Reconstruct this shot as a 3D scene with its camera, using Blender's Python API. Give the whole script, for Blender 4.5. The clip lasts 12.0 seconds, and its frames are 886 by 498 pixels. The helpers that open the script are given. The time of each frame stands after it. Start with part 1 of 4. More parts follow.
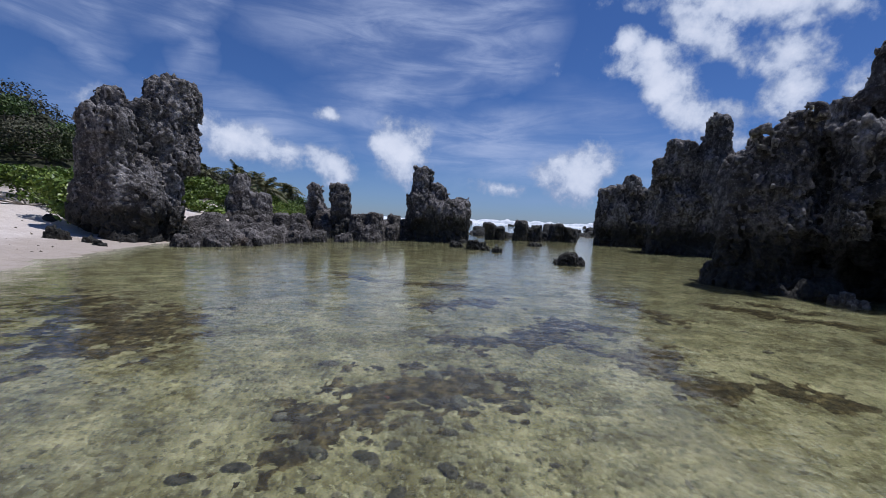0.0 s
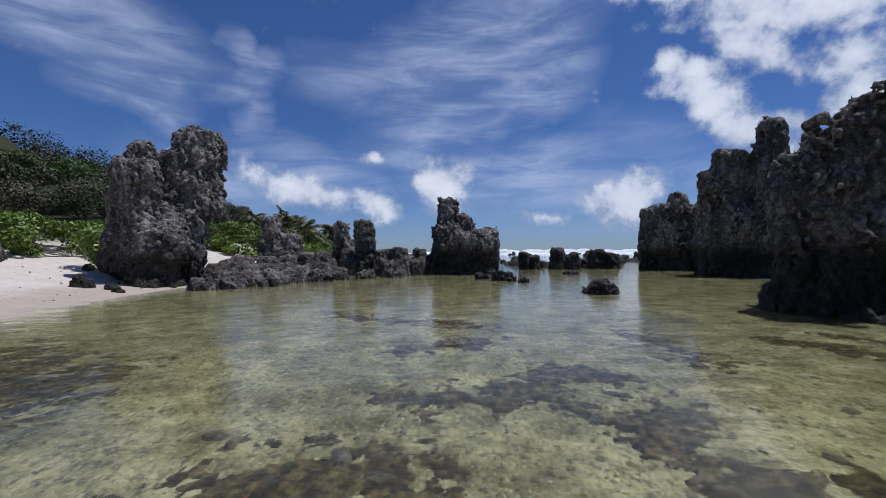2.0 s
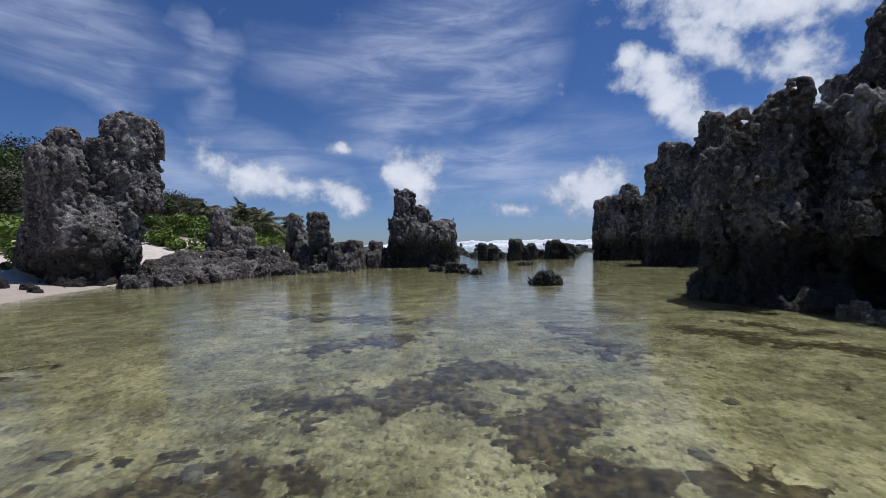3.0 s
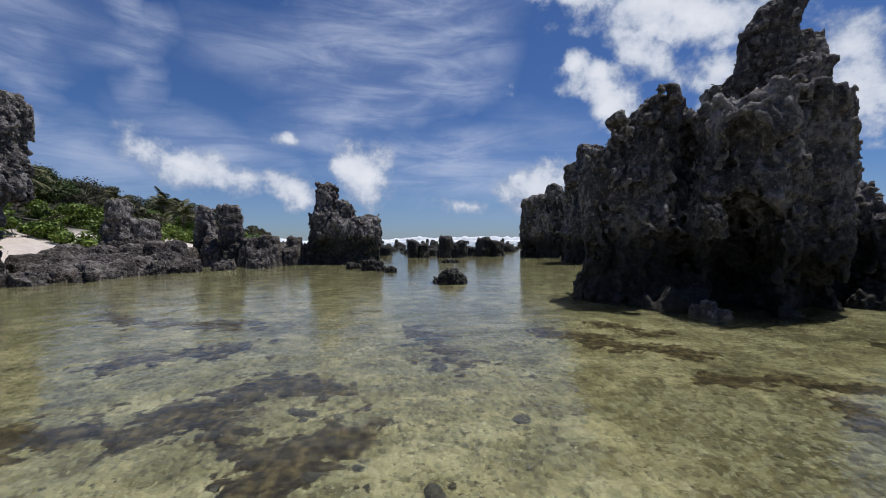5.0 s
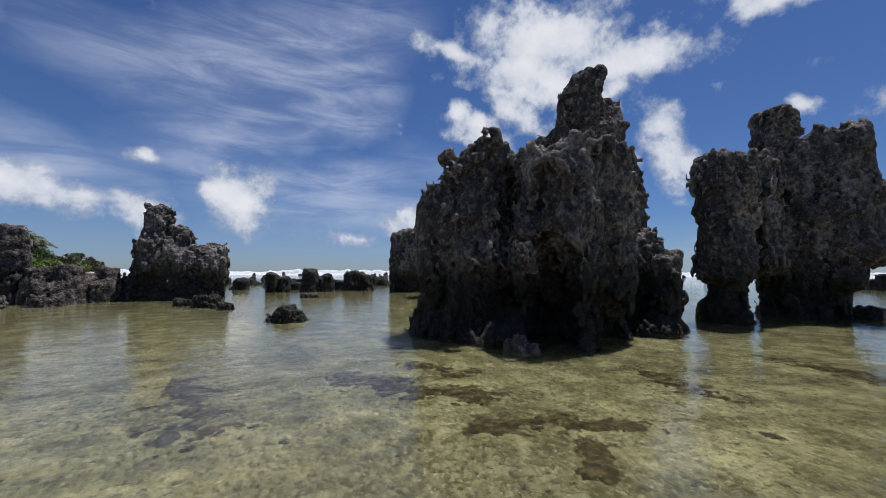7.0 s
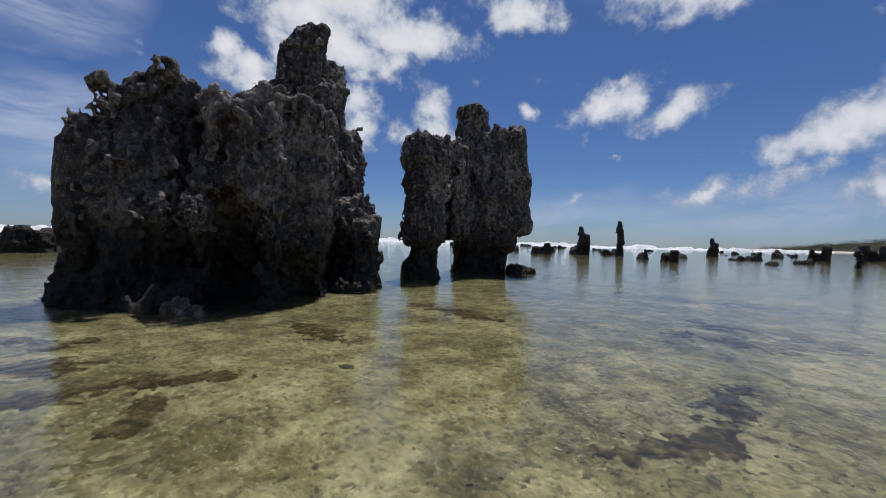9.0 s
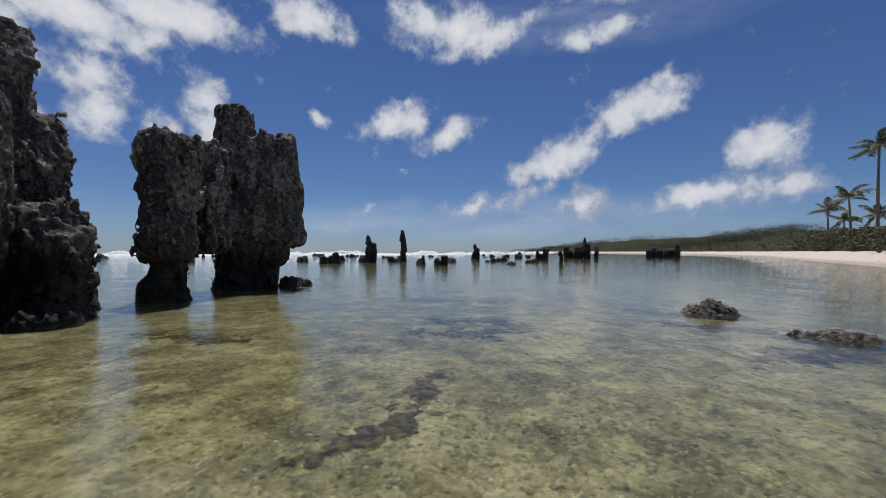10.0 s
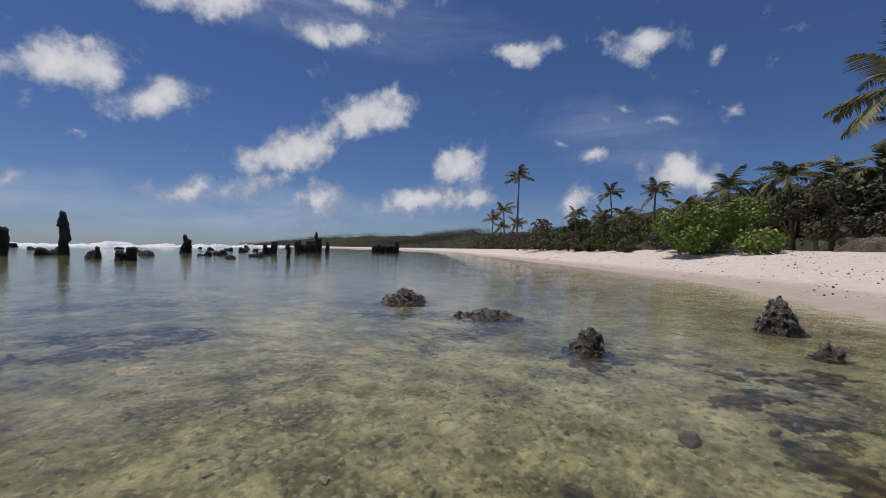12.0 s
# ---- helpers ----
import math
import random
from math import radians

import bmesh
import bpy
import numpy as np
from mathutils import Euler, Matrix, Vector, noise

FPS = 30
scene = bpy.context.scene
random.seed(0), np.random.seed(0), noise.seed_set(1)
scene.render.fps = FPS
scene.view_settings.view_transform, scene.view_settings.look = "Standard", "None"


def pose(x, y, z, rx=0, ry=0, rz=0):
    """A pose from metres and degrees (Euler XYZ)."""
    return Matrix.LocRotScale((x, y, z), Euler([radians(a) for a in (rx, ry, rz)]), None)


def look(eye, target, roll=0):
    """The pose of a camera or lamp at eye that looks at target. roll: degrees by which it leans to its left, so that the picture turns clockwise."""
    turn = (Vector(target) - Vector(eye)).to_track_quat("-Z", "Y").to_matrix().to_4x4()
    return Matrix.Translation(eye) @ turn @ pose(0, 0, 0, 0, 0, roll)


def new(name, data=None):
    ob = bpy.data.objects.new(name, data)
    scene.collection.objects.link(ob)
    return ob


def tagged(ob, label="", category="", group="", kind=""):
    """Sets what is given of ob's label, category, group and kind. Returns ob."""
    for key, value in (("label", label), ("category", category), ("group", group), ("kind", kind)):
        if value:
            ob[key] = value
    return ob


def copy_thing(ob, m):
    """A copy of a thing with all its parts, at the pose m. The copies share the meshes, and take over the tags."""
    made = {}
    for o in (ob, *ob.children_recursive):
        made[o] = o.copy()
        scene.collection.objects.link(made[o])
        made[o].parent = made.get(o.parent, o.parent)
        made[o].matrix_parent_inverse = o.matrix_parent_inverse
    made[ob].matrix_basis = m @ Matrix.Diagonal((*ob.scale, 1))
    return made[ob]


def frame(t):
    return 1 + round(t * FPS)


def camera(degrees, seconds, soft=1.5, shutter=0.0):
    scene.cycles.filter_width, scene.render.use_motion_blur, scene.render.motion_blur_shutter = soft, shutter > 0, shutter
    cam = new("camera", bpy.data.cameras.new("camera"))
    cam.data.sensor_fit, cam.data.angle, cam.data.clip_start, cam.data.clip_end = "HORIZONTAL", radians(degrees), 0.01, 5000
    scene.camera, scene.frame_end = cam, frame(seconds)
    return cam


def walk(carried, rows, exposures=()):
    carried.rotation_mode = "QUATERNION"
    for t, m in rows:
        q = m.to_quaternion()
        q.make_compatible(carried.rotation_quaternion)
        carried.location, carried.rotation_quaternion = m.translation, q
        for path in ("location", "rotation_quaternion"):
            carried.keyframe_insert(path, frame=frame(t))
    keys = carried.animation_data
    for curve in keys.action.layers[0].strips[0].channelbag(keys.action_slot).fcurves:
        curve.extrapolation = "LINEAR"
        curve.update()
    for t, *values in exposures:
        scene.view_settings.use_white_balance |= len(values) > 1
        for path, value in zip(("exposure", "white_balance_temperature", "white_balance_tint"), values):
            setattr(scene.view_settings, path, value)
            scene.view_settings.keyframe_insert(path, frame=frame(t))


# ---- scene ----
# camera: carried by hand at chest height through knee-deep water
cam = camera(96.4, 12.0, soft=0.9)
ROWS = [
    (0.0, 0.0, 0.0, 1.362, 0.0, -4.47, 2.44), (0.5, 0.344, 0.171, 1.315, -0.96, -4.21, 1.89),
    (1.0, 0.613, 0.474, 1.274, 2.14, 3.41, 7.02), (1.5, 0.822, 0.772, 1.257, 0.78, 2.37, 4.84),
    (2.0, 0.998, 1.011, 1.265, 6.71, 0.31, -0.52), (2.5, 1.31, 1.124, 1.277, 7.98, -1.51, 1.78),
    (3.0, 1.682, 1.234, 1.294, 2.34, -0.98, -1.1), (5.0, 3.11, 1.619, 1.316, -4.73, -1.65, -0.45),
    (5.5, 3.462, 1.641, 1.321, -6.02, -0.79, -0.1), (6.0, 3.586, 1.697, 1.308, -3.13, -0.25, -1.38),
    (6.5, 3.894, 1.904, 1.312, -7.64, 1.2, 1.42), (7.0, 4.369, 1.89, 1.31, -20.95, 3.2, 0.25),
    (9.0, 5.67, 0.871, 1.246, -52.28, -1.36, 1.77), (9.5, 5.682, 0.298, 1.287, -67.66, -0.6, 1.14),
    (10.0, 5.851, 0.105, 1.32, -81.17, 0.39, 0.08), (10.5, 6.166, -0.188, 1.3, -94.11, -0.65, -0.12),
    (11.0, 6.486, -0.506, 1.267, -108.77, -0.47, 0.07), (11.5, 6.539, -0.611, 1.254, -115.93, 0.09, -0.32),
    (12.0, 6.52, -0.647, 1.25, -118.19, 0.0, 1.1)]


def aim(x, y, z, yaw, pitch, roll):
    a, b = radians(yaw), radians(pitch)
    ahead = Vector((-math.sin(a) * math.cos(b), math.cos(a) * math.cos(b), math.sin(b)))
    return look((x, y, z), Vector((x, y, z)) + ahead, roll)


walk(cam, [(t, aim(*rest)) for t, *rest in ROWS], exposures=[(0.0, -0.14, 5700, 15), (3.0, -0.10, 5980, 13), (7.0, -0.03, 6350, 12), (9.5, -0.12, 6480, 12), (12.0, -0.28, 6600, 15)])

# ---- sky, clouds and sun ----
SUN_AZ, SUN_EL = 62.0, 72.0
world = bpy.data.worlds.new("tropical_sky")
scene.world = world
world.use_nodes = True


class Nodes:
    """Short-hand for building a node tree."""

    def __init__(self, tree):
        self.tree = tree
        tree.nodes.clear()

    def add(self, kind, **settings):
        n = self.tree.nodes.new(kind)
        for key, value in settings.items():
            setattr(n, key, value)
        return n

    def put(self, socket, value):
        if isinstance(value, bpy.types.NodeSocket):
            self.tree.links.new(value, socket)
        else:
            socket.default_value = value

    def math(self, op, a, b=0.0, c=0.0, clamp=False):
        n = self.add("ShaderNodeMath", operation=op, use_clamp=clamp)
        for k, v in enumerate((a, b, c)):
            self.put(n.inputs[k], v)
        return n.outputs[0]

    def noise(self, vector, scale, detail=4.0, rough=0.55, warp=0.0):
        n = self.add("ShaderNodeTexNoise")
        self.put(n.inputs["Vector"], vector)
        self.put(n.inputs["Scale"], scale)
        self.put(n.inputs["Detail"], detail)
        self.put(n.inputs["Roughness"], rough)
        self.put(n.inputs["Distortion"], warp)
        return n.outputs[0]

    def mapped(self, vector, loc=(0, 0, 0), rot=(0, 0, 0), scale=(1, 1, 1), kind="POINT"):
        n = self.add("ShaderNodeMapping", vector_type=kind)
        self.put(n.inputs["Vector"], vector)
        n.inputs["Location"].default_value = loc
        n.inputs["Rotation"].default_value = [radians(a) for a in rot]
        n.inputs["Scale"].default_value = scale
        return n.outputs[0]

    def step(self, value, low, high):
        n = self.add("ShaderNodeMapRange", interpolation_type="SMOOTHSTEP")
        for k, v in enumerate((value, low, high, 0.0, 1.0)):
            self.put(n.inputs[k], v)
        return n.outputs[0]

    def mix(self, fac, a, b, blend="MIX"):
        n = self.add("ShaderNodeMix", data_type="RGBA", blend_type=blend)
        self.put(n.inputs["Factor"], fac)
        self.put(n.inputs[6], a)
        self.put(n.inputs[7], b)
        return n.outputs[2]

    def ramp(self, fac, *stops):
        n = self.add("ShaderNodeValToRGB")
        self.put(n.inputs[0], fac)
        el = n.color_ramp.elements
        while len(el) < len(stops):
            el.new(0.5)
        for e, (p, c) in zip(el, stops):
            e.position, e.color = p, (*c, 1.0)
        return n.outputs[0]

    def bump(self, height, strength=0.5, distance=0.05, normal=None):
        n = self.add("ShaderNodeBump")
        n.inputs["Strength"].default_value = strength
        n.inputs["Distance"].default_value = distance
        self.put(n.inputs["Height"], height)
        if normal is not None:
            self.put(n.inputs["Normal"], normal)
        return n.outputs[0]


# each cloud: azimuth, elevation, half width, half height (degrees), lean (degrees), weight
CUMULUS_AHEAD = [
    (-60, 30, 12, 5, 0, 0.7), (-42.8, 11.9, 1.7, 0.9, 25, 0.6), (-27.5, 9.2, 7.4, 2.9, -18, 0.95),
    (-21.9, 7.7, 2.4, 2.2, -32, 0.7), (-17, 13.2, 1.5, 1.3, -35, 0.8), (-16.1, 6.3, 4.3, 2.3, -22, 1.0),
    (-6.1, 9.2, 4.3, 4.0, 3, 1.1), (8.9, 4.5, 6.9, 1.4, 1, 0.5), (17.9, 6.9, 5.4, 3.6, 0, 1.05),
    (23.1, 21.3, 2.8, 1.8, 3, 0.95), (23.1, 29.6, 6.6, 1.9, -17, 0.9), (25.4, 20.2, 4.5, 2.2, 6, 0.95),
    (26.9, 17.8, 5.1, 3.3, -42, 1), (31.2, 13.7, 5.6, 3.1, -35, 1), (31.4, 24.4, 8.4, 1.3, -12, 0.8)]
CUMULUS_RIGHT = [
    (31.5, 23.2, 4.8, 2.3, -36, 0.8), (32.2, 21.8, 6.6, 2.2, -37, 0.95), (33.9, 25.7, 5.5, 2.1, 15, 0.9),
    (35.3, 10.8, 3.2, 1.5, -61, 0.7), (35.3, 25.7, 12.7, 3.3, -15, 1.05), (37.5, 19.4, 2.4, 3, 46, 0.7),
    (39, 18.7, 3.6, 2.8, 10, 0.8), (39.8, 15.5, 3.1, 3.6, 29, 0.95), (40.1, 21.7, 5.2, 2, -15, 0.6),
    (43.7, 22.5, 4, 3.2, -16, 0.7), (45.2, 23, 5.2, 2.1, 17, 0.8), (45.4, 14.2, 3.6, 1.7, 6, 0.6),
    (45.9, 27.1, 11, 3.3, -1, 1.05), (36.5, 30.5, 12.5, 5.0, -8, 1.1), (50.7, 18.4, 3.1, 3.4, 15, 0.9), (51.5, 14, 2.6, 4.2, 14, 0.95)]
CUMULUS_EAST = [
    (62.2, 29.9, 6.4, 2.7, -6, 0.9), (63.9, 18, 1.2, 1.4, 59, 0.6), (69.7, 5.7, 2.5, 0.8, 34, 0.55),
    (73.5, 17.5, 5.8, 2.4, 22, 0.95), (75.9, 11.8, 1.1, 0.7, 7, 0.5), (81.4, 29.3, 8.1, 3.2, -7, 1),
    (82.1, 16.5, 4.9, 2.7, 28, 0.95), (85.4, 6.4, 5.3, 1.7, 9, 0.6), (86.7, 6.8, 8.2, 2.1, 11, 0.7),
    (86.8, 28, 8.7, 2.2, 17, 1), (94.1, 8.2, 4.7, 1.5, 7, 0.6), (97.2, 12.6, 7.6, 2.8, 19, 1),
    (99.7, 26.9, 3.8, 1.6, -5, 0.8), (100.7, 6.4, 4, 2.8, 1, 0.75), (101.1, 15.4, 4.8, 2.2, 25, 0.9)]
CUMULUS_BEACH = [
    (104.8, 27.7, 3.9, 1.4, 9, 0.85), (106.8, 31.4, 9.7, 1.3, -1, 0.6), (107.6, 18.1, 7.6, 3.1, 19, 1.05),
    (115.7, 7.3, 8.6, 2.5, 11, 0.95), (120.5, 11.5, 4.2, 3.5, 12, 0.95), (122.8, 7.1, 4.5, 1.9, -2, 0.8),
    (128.7, 26.7, 6.1, 1.6, -1, 0.85), (134.8, 14.2, 1.4, 0.7, -7, 0.5), (136.6, 7.4, 3.1, 1.8, -4, 0.9),
    (138.8, 12.4, 2, 1.2, 16, 0.6), (140.2, 17.1, 2.3, 0.8, -10, 0.45), (143.1, 18.7, 1.4, 0.7, -12, 0.6),
    (144.4, 25.6, 5.1, 1.9, -12, 0.9), (146.6, 16.6, 2.9, 0.8, -7, 0.6), (149.1, 9.9, 4.7, 2.5, -8, 1)]
CUMULUS_BEHIND = [
    (151.8, 8.9, 1.7, 2, -8, 0.9), (152.3, 22.7, 1.2, 1.1, 47, 0.6), (154.2, 16.7, 1.3, 1.2, -3, 0.55),
    (200, 25, 14, 6, 0, 0.9), (235, 14, 12, 5, 0, 0.8), (270, 35, 14, 7, 0, 0.8)]
# veils of high cloud, the same way
CIRRUS_AHEAD = [
    (6.2, 24.2, 7.4, 3.7, 6, 1), (0.2, 19.5, 12.5, 3.1, 24, 1), (8, 20.3, 5.2, 2.4, 12, 0.9),
    (-11.3, 13.1, 7.7, 2.9, -15, 0.8), (3.8, 11.7, 13, 3, 8, 1), (-13.9, 24.8, 13.1, 3.4, 9, 0.7),
    (-32.8, 21.7, 2, 4.5, -59, 1.1), (-32.3, 17.8, 1.5, 5.1, 13, 0.5), (-43.9, 18.3, 5.6, 2.1, 0, 1),
    (-41.8, 15.4, 2.8, 1.9, -63, 0.6), (6.4, 8.3, 15, 3.1, 0, 0.8), (13.1, 12.5, 10.2, 2.5, -11, 0.6)]
CIRRUS_WIDE = [
    (23.3, 10.8, 10.1, 3.9, -32, 0.5), (-37.2, 9, 7.6, 3.8, -16, 0.8), (-50, 24, 14, 4, -10, 1.0), (-8, 25, 12, 5, 12, 1.0), (-24, 11, 9, 3, -18, 0.8), (-40.8, 19.8, 3, 1.6, -23, 0.8),
    (-33.3, 22.7, 3.4, 1.6, -65, 1.1), (0.9, 27.6, 15.4, 5.6, 18, 1.1), (-4.7, 18.6, 15.8, 3.5, 23, 0.9),
    (4.9, 10.6, 15.9, 3.9, 3, 0.9), (101.9, 29.1, 23.9, 3, -2, 0.35), (64.5, 3.2, 13.3, 2.3, 10, 0.6),
    (142.3, 15, 9.2, 3.7, -10, 0.4), (91.1, 4.3, 23.9, 2.7, 1, 0.5)]
CUMULUS = CUMULUS_AHEAD + CUMULUS_RIGHT + CUMULUS_EAST + CUMULUS_BEACH + CUMULUS_BEHIND
HAZE = [(-35, 3.5, 30, 3.2, 0, 0.8), (12, 3.0, 34, 3.2, 0, 0.9), (62, 3.0, 26, 3.0, 0, 0.55), (100, 3.6, 30, 3.4, 0, 0.6), (150, 4, 30, 3, 0, 0.7)]
CIRRUS = CIRRUS_AHEAD + CIRRUS_WIDE

N = Nodes(world.node_tree)
direction = N.add("ShaderNodeTexCoord").outputs["Generated"]
split = N.add("ShaderNodeSeparateXYZ")
N.put(split.inputs[0], direction)
azimuth = N.math("MULTIPLY", N.math("ARCTAN2", split.outputs[0], split.outputs[1]), 180 / math.pi)
azimuth = N.math("WRAP", azimuth, 285.0, -75.0)
elevation = N.math("MULTIPLY", N.math("ARCSINE", split.outputs[2]), 180 / math.pi)
plane = N.add("ShaderNodeCombineXYZ")
N.put(plane.inputs[0], azimuth)
N.put(plane.inputs[1], elevation)
flat = plane.outputs[0]


def blobs(vector, table):
    total = None
    for az, el, w, h, lean, weight in table:
        spot = N.mapped(vector, (az, el, 0), (0, 0, lean), (w * 1.45, h * 1.45, 1), "TEXTURE")
        ball = N.add("ShaderNodeTexGradient", gradient_type="SPHERICAL")
        N.put(ball.inputs[0], spot)
        value = N.math("MULTIPLY", ball.outputs["Fac"], weight)
        total = value if total is None else N.math("MAXIMUM", total, value)
    return total


warp = N.add("ShaderNodeTexNoise")
N.put(warp.inputs["Vector"], direction)
warp.inputs["Scale"].default_value, warp.inputs["Detail"].default_value = 9.0, 5.0
shift = N.add("ShaderNodeVectorMath", operation="MULTIPLY_ADD")
N.put(shift.inputs[0], warp.outputs["Color"])
shift.inputs[1].default_value = (6.0, 5.0, 0.0)
shift.inputs[2].default_value = (-3.0, -2.5, 0.0)
bent = N.add("ShaderNodeVectorMath", operation="ADD")
N.put(bent.inputs[0], flat)
N.put(bent.inputs[1], shift.outputs[0])
heaps = blobs(bent.outputs[0], CUMULUS)
puffs = N.noise(direction, 16.0, 7.0, 0.62)
density = N.math("ADD", heaps, N.math("MULTIPLY_ADD", puffs, 1.5, -0.75))
heap_cover = N.step(density, 0.20, 0.62)
body = N.step(density, 0.35, 1.0)
veil_grain = N.noise(N.mapped(flat, rot=(0, 0, -14), scale=(0.045, 0.22, 1)), 1.6, 8.0, 0.62, 0.6)
veil_mass = N.math("MULTIPLY", blobs(bent.outputs[0], CIRRUS), 1.5, clamp=True)
veil_cover = N.math("MULTIPLY", N.math("MULTIPLY", veil_mass, N.math("MULTIPLY_ADD", N.step(veil_grain, 0.30, 0.80), 0.72, 0.16)), 0.78)
haze_cover = N.math("MULTIPLY", blobs(flat, HAZE), N.math("MULTIPLY_ADD", veil_grain, 0.7, 0.25), clamp=True)

sky = N.add("ShaderNodeTexSky", sky_type="NISHITA", sun_disc=False)
sky.sun_elevation, sky.sun_rotation = radians(SUN_EL), radians(SUN_AZ)
sky.altitude, sky.air_density, sky.dust_density, sky.ozone_density = 0.0, 1.0, 0.1, 3.0
SKY_GAIN = 0.062
clear = N.mix(1.0, sky.outputs[0], (0.60, 0.79, 1.13, 1.0), "MULTIPLY")
shade_noise = N.noise(direction, 11.0, 5.0, 0.6)
lit = N.ramp(N.math("MULTIPLY_ADD", shade_noise, 0.7, N.math("MULTIPLY", body, 0.45)), (0.32, (5.4, 6.4, 8.4)), (0.58, (10.2, 10.8, 11.8)), (0.86, (13.4, 13.5, 13.7)))
hazy = N.mix(N.math("MULTIPLY", haze_cover, 0.8), clear, (4.6, 6.2, 9.4, 1.0))
veiled = N.mix(veil_cover, hazy, (8.6, 9.6, 11.8, 1.0))
painted = N.mix(N.math("MULTIPLY", heap_cover, 0.93), veiled, lit)
backing = N.add("ShaderNodeBackground")
N.put(backing.inputs["Color"], painted)
backing.inputs["Strength"].default_value = SKY_GAIN
N.put(N.add("ShaderNodeOutputWorld").inputs[0], backing.outputs[0])

sun = new("sun", bpy.data.lights.new("sun", "SUN"))
sun.data.energy, sun.data.angle, sun.data.color = 3.6, radians(0.53), (1.0, 0.95, 0.87)
_a, _e = radians(SUN_AZ), radians(SUN_EL)
sun.matrix_world = look(Vector((math.sin(_a) * math.cos(_e), math.cos(_a) * math.cos(_e), math.sin(_e))) * 60, (0, 0, 0))


# ---- materials ----
def shader(name, roughness=0.85, specular=0.3):
    m = bpy.data.materials.new(name)
    m.use_nodes = True
    n = Nodes(m.node_tree)
    b = n.add("ShaderNodeBsdfPrincipled")
    b.inputs["Roughness"].default_value = roughness
    b.inputs["Specular IOR Level"].default_value = specular
    n.put(n.add("ShaderNodeOutputMaterial").inputs[0], b.outputs[0])
    return m, n, b, n.add("ShaderNodeNewGeometry").outputs["Position"]


def rock_material(name, dark, mid, pale, wet=True):
    """Weathered coral limestone: grey, pitted and pale-flecked, crest highlights and crevice shade worked into its
    colour, black with algae where the tide wets it.
    """
    m, n, b, at = shader(name, 0.9, 0.25)
    big = n.noise(at, 0.9, 6.0, 0.6)
    fine = n.noise(at, 7.0, 8.0, 0.68)
    speck = n.noise(at, 19.0, 6.0, 0.66)
    streak = n.noise(n.mapped(at, scale=(2.6, 2.6, 0.35)), 1.0, 6.0, 0.6)
    tone = n.math("ADD", n.math("MULTIPLY", big, 0.35), n.math("ADD", n.math("MULTIPLY", fine, 0.45), n.math("MULTIPLY", streak, 0.3)))
    col = n.ramp(tone, (0.40, dark), (0.55, mid), (0.70, pale))
    flecks = n.step(speck, 0.55, 0.68)
    col = n.mix(n.math("MULTIPLY", flecks, 0.55), col, (*pale, 1))
    rust = n.step(n.noise(at, 0.55, 3.0, 0.5), 0.62, 0.76)
    col = n.mix(n.math("MULTIPLY", rust, 0.4), col, (0.19, 0.125, 0.075, 1))
    # edge highlights on crests and shade in hollows, painted into the colour by pointiness
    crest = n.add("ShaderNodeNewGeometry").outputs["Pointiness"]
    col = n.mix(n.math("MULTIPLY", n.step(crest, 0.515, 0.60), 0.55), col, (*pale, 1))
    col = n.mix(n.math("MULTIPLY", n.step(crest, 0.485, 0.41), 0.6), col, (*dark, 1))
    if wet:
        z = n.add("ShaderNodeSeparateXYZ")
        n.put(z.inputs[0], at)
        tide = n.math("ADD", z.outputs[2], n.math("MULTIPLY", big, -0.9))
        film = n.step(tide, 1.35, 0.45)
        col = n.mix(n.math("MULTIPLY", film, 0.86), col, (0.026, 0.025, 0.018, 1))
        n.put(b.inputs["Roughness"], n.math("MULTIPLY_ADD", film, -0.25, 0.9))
    n.put(b.inputs["Base Color"], col)
    pits = n.add("ShaderNodeTexVoronoi")
    n.put(pits.inputs["Vector"], at)
    pits.inputs["Scale"].default_value = 9.0
    h = n.math("ADD", n.math("MULTIPLY", n.step(pits.outputs["Distance"], 0.0, 0.55), 0.6), fine)
    rough = n.bump(h, 1.0, 0.13)
    n.put(b.inputs["Normal"], n.bump(speck, 0.9, 0.045, rough))
    return m


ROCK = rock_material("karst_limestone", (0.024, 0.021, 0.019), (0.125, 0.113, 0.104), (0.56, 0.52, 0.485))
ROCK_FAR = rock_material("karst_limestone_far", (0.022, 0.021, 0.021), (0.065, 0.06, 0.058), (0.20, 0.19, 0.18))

ROCK_SHORE = rock_material("dry_shore_limestone", (0.022, 0.019, 0.017), (0.085, 0.075, 0.067), (0.42, 0.38, 0.345), wet=False)


